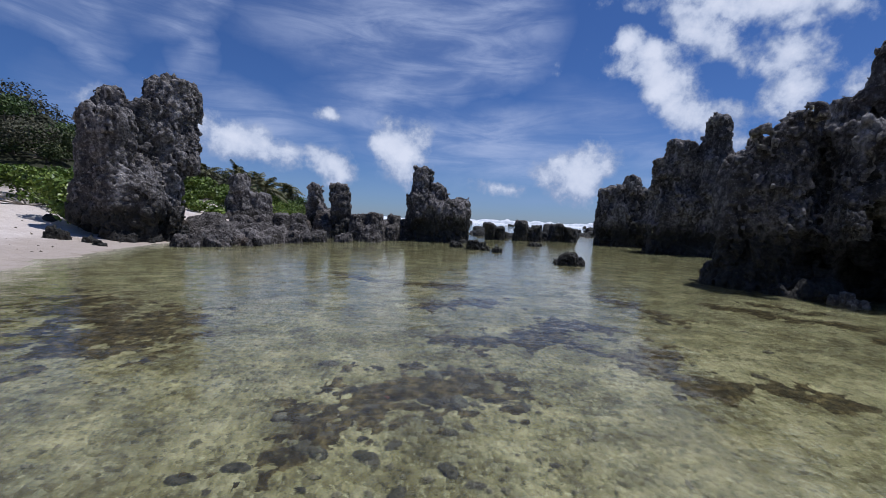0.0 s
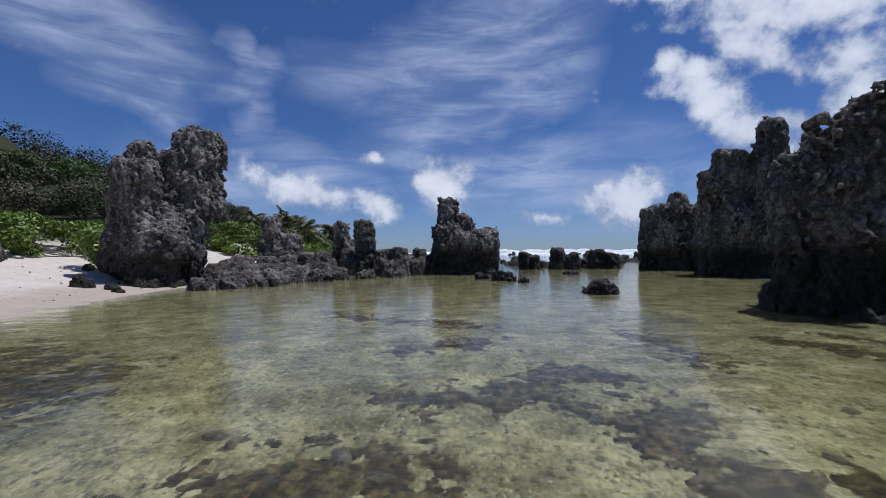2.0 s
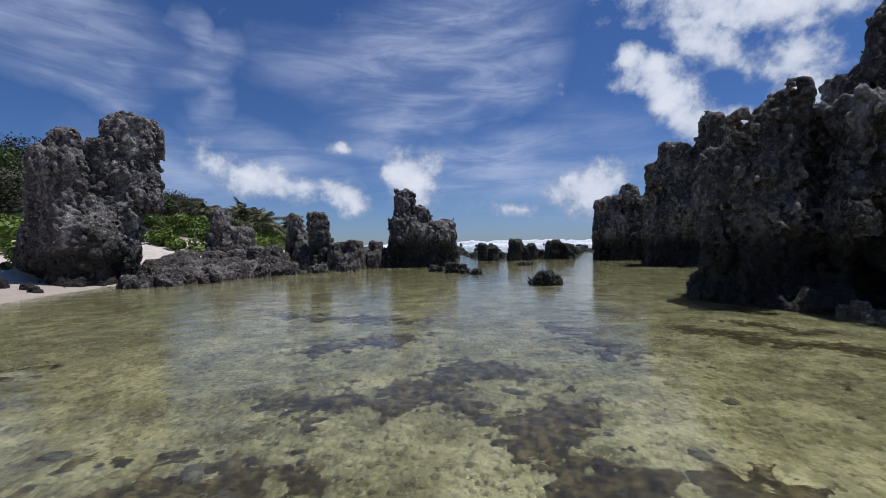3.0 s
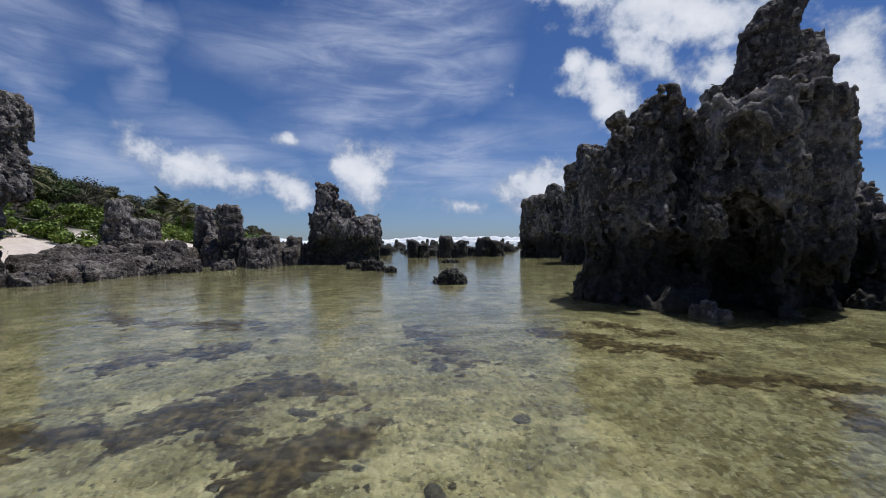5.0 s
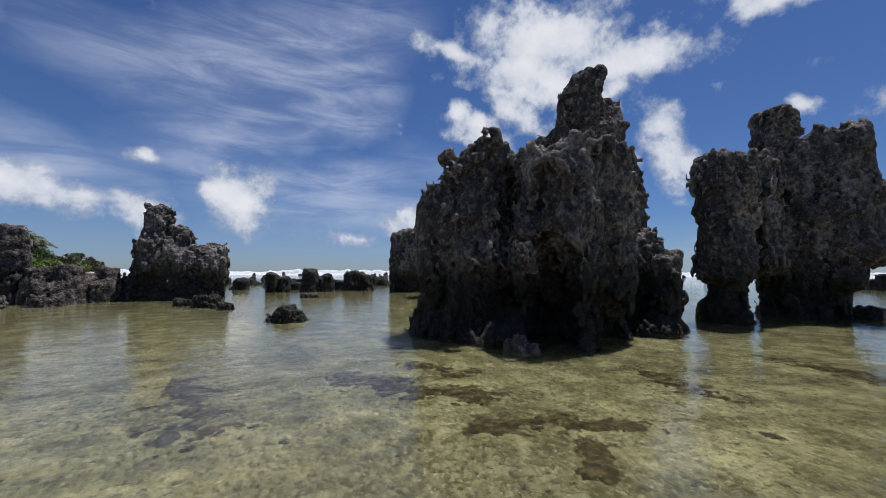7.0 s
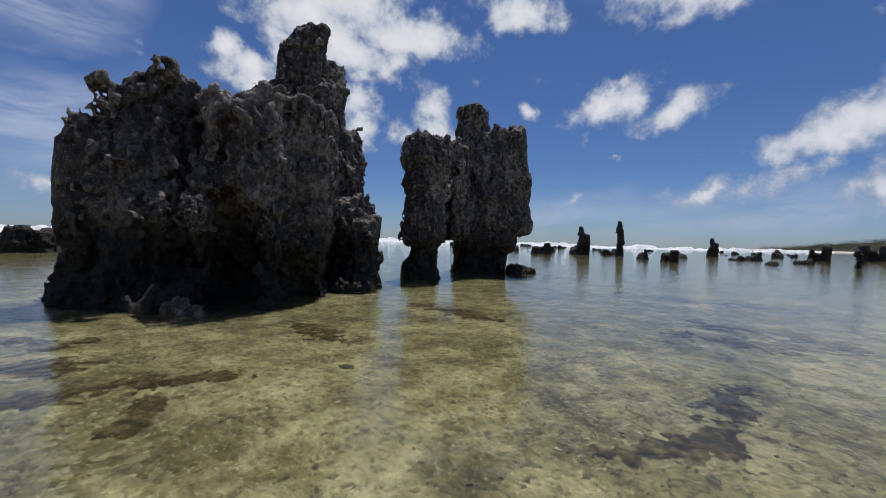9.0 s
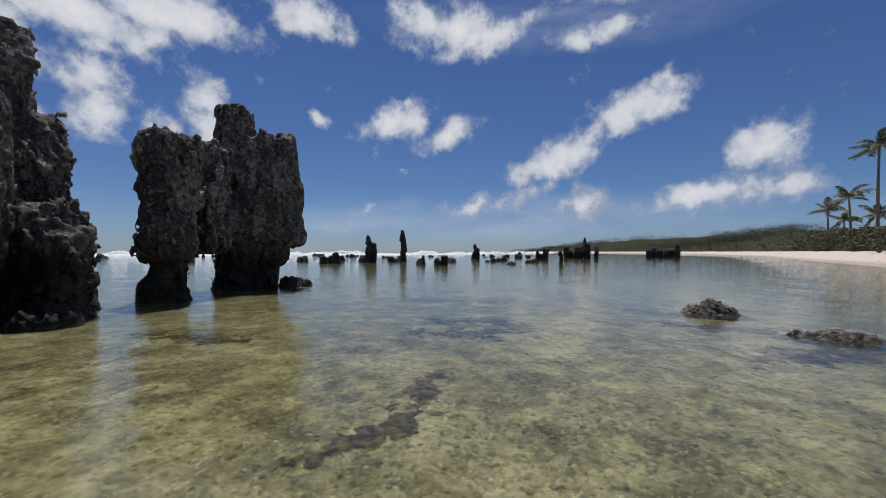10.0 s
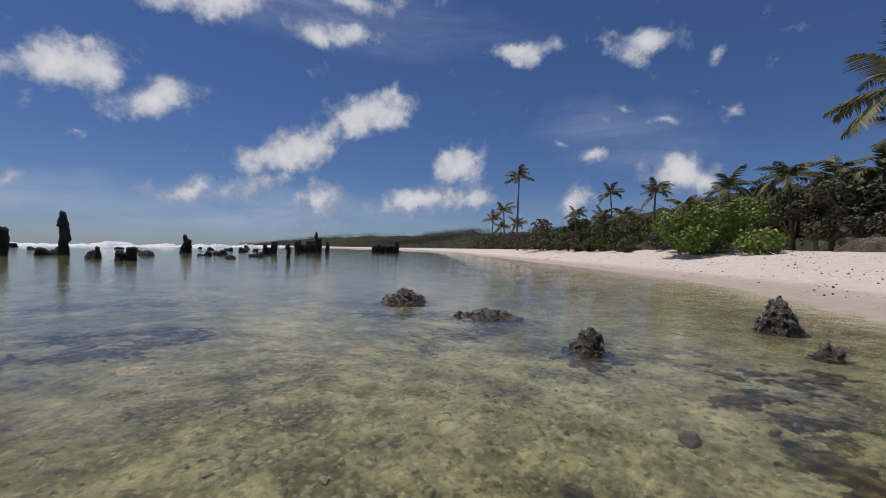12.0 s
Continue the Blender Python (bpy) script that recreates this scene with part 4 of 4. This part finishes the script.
def crown_tree(name, x, y, tall, wide, seed, material, label, count=3000, leaf=0.22, low=0.35, category="tree", group="shore trees", z=None):
    """A tree or shrub: a forked trunk, limbs and a crown of leaf clumps with gaps."""
    rs, r = np.random.RandomState(seed), random.Random(seed)
    base = Vector((x, y, height_at(x, y) - 0.15 if z is None else z))
    tree = new(name)
    tree.matrix_world = Matrix.Translation(base)
    tagged(tree, label, category, group, "thing")
    centres, radii, limbs = [], [], []
    fork = Vector((0, 0, tall * low * 0.7))
    limbs.append(stem([Vector((0, 0, 0)), fork * 0.5 + Vector((r.uniform(-.1, .1), r.uniform(-.1, .1), 0)), fork], 0.05 * tall ** 0.8, 0.035 * tall ** 0.8))
    for i in range(max(7, int(wide * 2.6))):
        a, q = r.uniform(0, 6.28), math.sqrt(r.random())
        c = Vector((math.cos(a) * q * wide, math.sin(a) * q * wide, tall * (low + (0.86 - low) * r.random() * (1 - 0.5 * q * q) + 0.05)))
        g = r.uniform(0.24, 0.42) * min(wide, tall) * (0.9 if q < 0.7 else 0.7)
        centres.append(c)
        radii.append((g * 1.25, g * 1.25, g * 0.8))
        limbs.append(stem([fork, fork.lerp(c, 0.55) + Vector((0, 0, -0.05 * tall)), c], 0.022 * tall ** 0.8, 0.008 * tall ** 0.8, 5))
    part("trunk", *together(limbs), BARK, tree)
    part("crown", *leaves(rs, centres, radii, count, leaf, 0.5), material, tree, smooth=False)
    return tree


# the broad bright bush on the beach and the trees behind it
crown_tree("shrub", 23.1, -32.4, 3.9, 4.5, 1, LEAF_BRIGHT, "large rounded bright green beach bush on white sand", 9000, 0.2, 0.1, "shrub", "beach shrubs")
tree_kinds = [(LEAF_GREEN, "broad-leaved green shore tree"), (LEAF_DULL, "grey-brown dry scrub tree behind the beach"), (LEAF_DARK, "dark green shore tree in dense growth")]


def along(x0, y0, x1, y1, n, spread_out, seed):
    r = random.Random(seed)
    for i in range(n):
        t = (i + r.random()) / n
        yield x0 + (x1 - x0) * t + r.uniform(-1, 1) * spread_out, y0 + (y1 - y0) * t + r.uniform(-1, 1) * spread_out, r


# wood behind the right-hand beach
for x, y, r in along(6.0, -38.0, 66.0, -64.0, 42, 3.0, 31):
    k = r.choice([0, 1, 1, 2])
    crown_tree("tree", x, y, r.uniform(5.2, 7.4), r.uniform(2.4, 3.6), r.randrange(9999), tree_kinds[k][0], tree_kinds[k][1], 2300, 0.24, 0.25)
for x, y, r in along(27.0, -35.3, 60.0, -50.0, 11, 1.2, 32):
    k = r.choice([0, 1, 1])
    crown_tree("shrub", x, y, r.uniform(1.8, 3.6), r.uniform(1.4, 2.2), r.randrange(9999), tree_kinds[k][0], "low scrubby bush at the back of the beach", 1800, 0.2, 0.1, "shrub", "beach shrubs")
for x, y, r in along(58.0, -51.0, 165.0, -107.0, 30, 3.0, 33):
    k = r.choice([0, 1, 1])
    crown_tree("shrub", x, y, r.uniform(4.0, 6.5), r.uniform(3.0, 4.6), r.randrange(9999), tree_kinds[k][0], "low scrubby bush at the back of the far beach", 900, 0.38, 0.1, "shrub", "beach shrubs")
crown_tree("tree", 8.5, -32.0, 9.0, 4.2, 77, LEAF_GREEN, "dense broad-leaved green tree above the earth bank", 6000, 0.28, 0.2)
crown_tree("tree", 2.0, -33.0, 10.0, 4.5, 78, LEAF_DARK, "dense dark green tree above the earth bank", 5500, 0.3, 0.2)
for k, (x, y, tall, lx, ly, size) in enumerate([
        (88, -66, 18.5, -0.05, 0.02, 1.5), (112, -80, 12.5, 0.02, 0.02, 1.6), (130, -88, 11.5, 0.0, 0.0, 1.5), (122, -86, 8.0, 0, 0, 1.4), (98, -74, 7.5, 0, 0, 1.2),
        (44.5, -48.0, 8.0, 0.03, 0.02, 1.0), (37.0, -46.0, 7.0, -0.05, 0.03, 1.25), (26.5, -42.0, 6.0, 0.05, 0.03, 1.2), (22.0, -42.0, 6.3, 0.02, 0.05, 1.3), (19.0, -40.5, 5.8, -0.04, 0.04, 1.25),
        (31.0, -43.0, 4.8, 0.1, 0.05, 1.1), (41.0, -46.0, 4.6, 0.0, 0.0, 1.15), (47.0, -49.0, 5.2, 0.0, 0.0, 1.1), (12.1, -27.6, 8.0, 0.03, 0.02, 1.15), (11.0, -28.0, 5.4, 0.02, 0.02, 1.1),
        (55.0, -52.0, 6.0, 0.0, 0.0, 1.1), (16.5, -41.5, 6.0, 0.0, 0.05, 1.2)]):
    palm(x, y, tall, 300 + k, (lx, ly), size * (0.72 if 15 < x < 60 else 1.0))

# ---- left-hand slope ----
def on_land(n, x0, x1, y0, y1, near, far, seed):
    """Places between near and far metres behind the water's edge."""
    r, found = random.Random(seed), 0
    while found < n:
        x, y = r.uniform(x0, x1), r.uniform(y0, y1)
        if near < shore_distance(np.array([[x]]), np.array([[y]]))[0, 0] < far:
            found += 1
            yield x, y, r


for x, y, r in on_land(56, -45, -6, 6, 75, 5.0, 15, 41):
    crown_tree("shrub", x, y, r.uniform(1.5, 2.3), r.uniform(1.8, 2.8), r.randrange(9999), LEAF_BRIGHT, "spreading bright green beach shrub on the bank", 2600, 0.15, 0.08, "shrub", "bank shrubs")
for x, y, r in on_land(44, -60, -12, 4, 95, 16, 32, 42):
    k = r.choice([0, 1, 1, 2, 2])
    crown_tree("tree", x, y, r.uniform(2.4, 4.2), r.uniform(2.2, 3.4), r.randrange(9999), tree_kinds[k][0], tree_kinds[k][1] + " on the slope", 4200, 0.13, 0.18)
for x, y, r in on_land(20, -45, -8, 32, 110, 5, 16, 44):
    k = r.choice([1, 1, 0])
    crown_tree("shrub", x, y, r.uniform(1.8, 3.2), r.uniform(2.0, 3.2), r.randrange(9999), tree_kinds[k][0], "dry grey-green scrub on the far point", 1300, 0.28, 0.1, "shrub", "bank shrubs")
for x, y, r in on_land(9, -34, -12, 24, 70, 9, 18, 45):
    palm(x, y, r.uniform(2.2, 3.6), r.randrange(9999), (0.05, 0.02), r.uniform(0.7, 0.95), label="short young palm with drooping fronds on the slope")

# far wooded hill: one mass of leaf clumps
rs = np.random.RandomState(91)
cx, cy = np.concatenate([rs.uniform(-60, 700, 1900), rs.uniform(-90, -12, 520), rs.uniform(600, 1900, 500)]), np.concatenate([rs.uniform(-420, -55, 1900), rs.uniform(0, 110, 520), rs.uniform(-600, 10, 500)])
sd = shore_distance(cx[None], cy[None])[0]
keep = (sd > np.where(cx < 0, 24, 34)) & (sd < 330)
cx, cy = cx[keep], cy[keep]
cz = ground_height(cx[None], cy[None])[0]
size = rs.uniform(2.2, 4.2, len(cx)) * np.where(cx < -5, 0.6, np.where(cx > 600, 2.6, 1.0))
for side, count, leaf, material, text in ((cx > 0, 72000, 1.0, LEAF_DULL, "grey-green dry woodland covering the distant hillside"), (cx <= 0, 90000, 0.26, LEAF_SLOPE, "dull dark scrub covering the steep slope above the rocky shore")):
    at, wide = np.stack([cx, cy, cz + size * 0.55], 1)[side], np.stack([size * 1.3, size * 1.3, size * 0.8], 1)[side]
    tagged(new("hill_woods", mesh_of("hill_woods", *leaves(rs, at, wide, count, leaf, 0.5), material, False)), text, "woodland", kind="stuff")

# ---- seabed: weed and stones ----
def weed(path, width, seed, label):
    """A ragged mat of weed lying along a line on the seabed."""
    path = np.array(path, float)
    lo, hi = path.min(0) - width * 1.6, path.max(0) + width * 1.6
    xs, ys = np.arange(lo[0], hi[0], 0.036), np.arange(lo[1], hi[1], 0.036)

    def height(X, Y):
        p = np.stack([X.ravel(), Y.ravel()], 1)
        best = np.full(len(p), 9.0)
        for a, b in zip(path, path[1:]):
            d = b - a
            t = np.clip(((p - a) @ d) / (d @ d), 0, 1)
            best = np.minimum(best, np.hypot(*(p - a - t[:, None] * d).T))
        q = np.concatenate([p, np.full((len(p), 1), seed * 3.3)], 1)
        mass = 0.95 - best / width + 1.05 * rough_field(q * 3.1, 5, 0.70)
        lump = 0.085 * np.tanh(mass * 0.7) + 0.03 * rough_field(q * 9, 3, 0.6)
        return ground_height(X, Y) + lump.reshape(X.shape) - 0.015

    ob = new("seaweed_mat", mesh_of("seaweed_mat", *sheet(xs, ys, height), WEED))
    return tagged(ob, label, "seaweed", "seabed weed", "thing")


mats = [
    ([(-5.2, 5.5), (-4.3, 4.9), (-3.5, 4.1)], 0.62), ([(-3.5, 4.0), (-3.2, 4.9)], 0.4), ([(-0.9, 2.5), (-0.45, 3.2), (0.4, 3.4)], 0.36),
    ([(1.3, 5.0), (1.6, 4.9), (2.2, 4.3), (2.35, 3.6), (2.98, 3.65), (3.6, 3.35)], 0.2), ([(0.2, 4.6), (1.2, 5.0)], 0.3), ([(-2.0, 8.85), (-0.4, 8.3), (0.7, 8.2)], 0.3),
    ([(1.5, 5.4), (1.8, 5.65), (2.3, 5.4)], 0.3), ([(2.2, 4.25), (2.7, 4.6)], 0.25), ([(3.6, 6.1), (3.3, 7.6)], 0.3),
    ([(6.1, 7.65), (6.6, 7.0)], 0.2), ([(5.1, 7.2), (5.6, 6.66), (6.4, 6.12)], 0.24), ([(5.9, 5.3), (6.35, 5.25), (6.85, 5.15), (7.1, 4.94), (7.4, 4.75)], 0.15), ([(6.85, 5.05), (6.8, 4.6), (6.48, 4.3)], 0.13),
    ([(9.0, 6.2), (9.05, 5.45)], 0.17), ([(8.5, 1.45), (8.88, 1.25), (9.0, 1.05), (9.4, 0.92), (10.4, 0.98)], 0.16), ([(12.65, 1.6), (12.7, 0.5), (13.2, -0.1)], 0.3), ([(13.8, 1.5), (13.65, 0.1)], 0.32),
    ([(16.8, 2.4), (17.0, 0.4)], 0.5), ([(11.7, 6.2), (11.45, 4.3)], 0.2), ([(8.8, 5.7), (8.95, 4.9)], 0.14), ([(12.2, -5.1), (12.0, -4.4), (11.7, -3.4)], 0.36), ([(14.0, -3.2), (13.5, -4.3)], 0.36),
    ([(10.4, -5.2), (9.8, -4.5)], 0.3), ([(8.6, -5.5), (8.25, -6.2)], 0.3), ([(8.5, -4.7), (8.3, -4.95)], 0.16), ([(7.8, -4.7), (7.5, -4.1)], 0.22), ([(-0.2, 6.4), (0.9, 6.9)], 0.3)]
for k, (line, wide) in enumerate(mats):
    weed(line, wide * 1.25, k, "ragged brown seaweed mat on the sandy seabed")

# loose stones on the seabed: five shapes, each laid many times
STONE = rock_material("seabed_stone", (0.035, 0.03, 0.022), (0.10, 0.085, 0.06), (0.24, 0.20, 0.15), wet=False)
RUBBLE = rock_material("coral_rubble", (0.07, 0.058, 0.036), (0.17, 0.14, 0.09), (0.36, 0.31, 0.22), wet=False)
RED = rock_material("reddish_stone", (0.05, 0.02, 0.012), (0.16, 0.055, 0.035), (0.26, 0.12, 0.08), wet=False)
shapes = [karst([(0, 0, -0.5, 0.35, 0.75, 0.6, 0.6), (0.35, 0.2, -0.5, 0.15, 0.5, 0.5, 0.6)], 0.2, 500 + k, rough=0.45, notch=0) for k in range(5)]
stone_meshes = [mesh_of("seabed_stone", p, f, STONE) for p, f in shapes]
r = random.Random(88)
spots = [(-1.05, 3.77, 0.12), (-0.45, 3.15, 0.16), (0.3, 3.46, 0.14), (-1.39, 2.07, 0.09), (3.43, 5.93, 0.16)]
while len(spots) < 110:
    x, y = r.uniform(-6, 15), r.uniform(-6, 11)
    if shore_distance(np.array([[x]]), np.array([[y]]))[0, 0] < -2:
        spots.append((x, y, 0.025 + 0.12 * r.random() ** 4))
for x0, y0, reach, number in ((-0.5, 2.6, 0.75, 34), (0.2, 3.3, 0.6, 18), (2.2, 4.4, 0.6, 14), (-3.8, 4.5, 0.9, 22), (2.4, 4.5, 0.5, 10), (8.7, -5.6, 0.9, 14), (12.4, -4.6, 1.2, 16)):
    spots += [(x0 + r.gauss(0, reach * 0.6), y0 + r.gauss(0, reach * 0.5), 0.035 + 0.09 * r.random() ** 2) for _ in range(number)]
for k, (x, y, g) in enumerate(spots):
    ob = new("seabed_stone", stone_meshes[k % 5])
    if k == 1:
        ob.data = mesh_of("seabed_stone", *shapes[1], RED)
    ob.matrix_world = Matrix.LocRotScale((x, y, height_at(x, y) + g * 0.1), Euler((r.uniform(-.2, .2), r.uniform(-.2, .2), r.uniform(0, 6.28))), (g * r.uniform(.8, 1.5), g, g * r.uniform(.6, 1)))
    tagged(ob, "small reddish stone on the sandy seabed" if k == 1 else "small brown stone lying on the sandy seabed", "stone", "seabed stones", "thing")

# coral rubble too fine to count
rs = np.random.RandomState(17)
cx, cy = rs.uniform(-8, 17, 26000), rs.uniform(-8, 12, 26000)
clump = rough_field(np.stack([cx * 0.8, cy * 0.8, 0 * cx], 1) + 51, 3)
keep = (shore_distance(cx[None], cy[None])[0] < -1.2) & (clump > -0.25 + 0.5 * rs.rand(len(cx)))
cx, cy = cx[keep], cy[keep]
cz = ground_height(cx[None], cy[None])[0]
g = 0.006 + 0.028 * rs.rand(len(cx)) ** 2
octa = np.array([(1, 0, 0), (0, 1, 0), (-1, 0, 0), (0, -1, 0), (0, 0, 0.7), (0, 0, -0.7)], float)
tri = np.array([(0, 1, 4), (1, 2, 4), (2, 3, 4), (3, 0, 4), (1, 0, 5), (2, 1, 5), (3, 2, 5), (0, 3, 5)])
pts = (octa[None] * rs.uniform(0.6, 1.4, (len(cx), 6, 3)) * g[:, None, None] + np.stack([cx, cy, cz + g * 0.4], 1)[:, None]).reshape(-1, 3)
tagged(new("coral_rubble", mesh_of("coral_rubble", pts, (tri[None] + 6 * np.arange(len(cx))[:, None, None]).reshape(-1, 3), RUBBLE, False)),
       "scattered brown coral rubble over the seabed", "rubble", kind="stuff")
# grit and shells on the beach
cx, cy = rs.uniform(-30, 60, 16000), rs.uniform(-50, 22, 16000)
sd = shore_distance(cx[None], cy[None])[0]
keep = (sd > 0.8) & (sd < 15)
cx, cy = cx[keep], cy[keep]
cz = ground_height(cx[None], cy[None])[0]
g = 0.015 + 0.05 * rs.rand(len(cx)) ** 4
pts = (octa[None] * rs.uniform(0.6, 1.4, (len(cx), 6, 3)) * g[:, None, None] + np.stack([cx, cy, cz + g * 0.3], 1)[:, None]).reshape(-1, 3)
tagged(new("beach_grit", mesh_of("beach_grit", pts, (tri[None] + 6 * np.arange(len(cx))[:, None, None]).reshape(-1, 3), STONE, False)),
       "scattered dark coral bits on the dry sand", "grit", kind="stuff")


BANK = rock_material("dry_earth", (0.06, 0.05, 0.035), (0.15, 0.125, 0.09), (0.30, 0.27, 0.20), wet=False)
PALE = rock_material("bleached_coral", (0.04, 0.038, 0.035), (0.13, 0.12, 0.11), (0.40, 0.38, 0.355), wet=False)
rock("coral_clump", (8.02, 7.75, 0), 36.0, [(0, 0, -0.4, 0.24, 0.15, 0.14, 0.7), (0.2, 0, -0.4, 0.12, 0.14, 0.12, 0.7), (-0.18, 0.05, -0.4, 0.15, 0.13, 0.12, 0.7), (0.05, -0.14, -0.4, 0.08, 0.12, 0.1, 0.7)],
     "pale knobbly coral clump at the pinnacle's foot", 0.024, 600, PALE, "coral", rough=0.2, notch=0, grain=3.0, blend=0.05)
rock("coral_clump", (8.36, 8.15, 1.5), 36.0, [(0, 0, 0, 0.34, 0.2, 0.38, 0.8), (0.12, 0, -0.2, 0.1, 0.12, 0.34, 0.8)], "pale coral crust on the pinnacle's face", 0.024, 601, PALE, "coral", rough=0.4, notch=0, grain=4.0, blend=0.05)
# low earth bank behind the beach
def bank_height(X, Y):
    mid = -29.5 - 0.12 * X
    q = np.stack([X.ravel(), Y.ravel(), 0 * X.ravel()], 1)
    wave = rough_field(q * 0.9, 3).reshape(X.shape)
    return ground_height(X, Y) - 0.1 + (0.85 + 0.12 * wave) * smooth(Y - mid + 0.15 * wave, 0.35, -0.15) * smooth(X, -15, -13) * smooth(X, 16.5, 15)


tagged(new("earth_bank", mesh_of("earth_bank", *sheet(np.arange(-15.5, 17, 0.3), np.arange(-38, -26, 0.2), bank_height), BANK)), "low eroded earth bank with dry grass behind the beach", "bank", kind="structure")
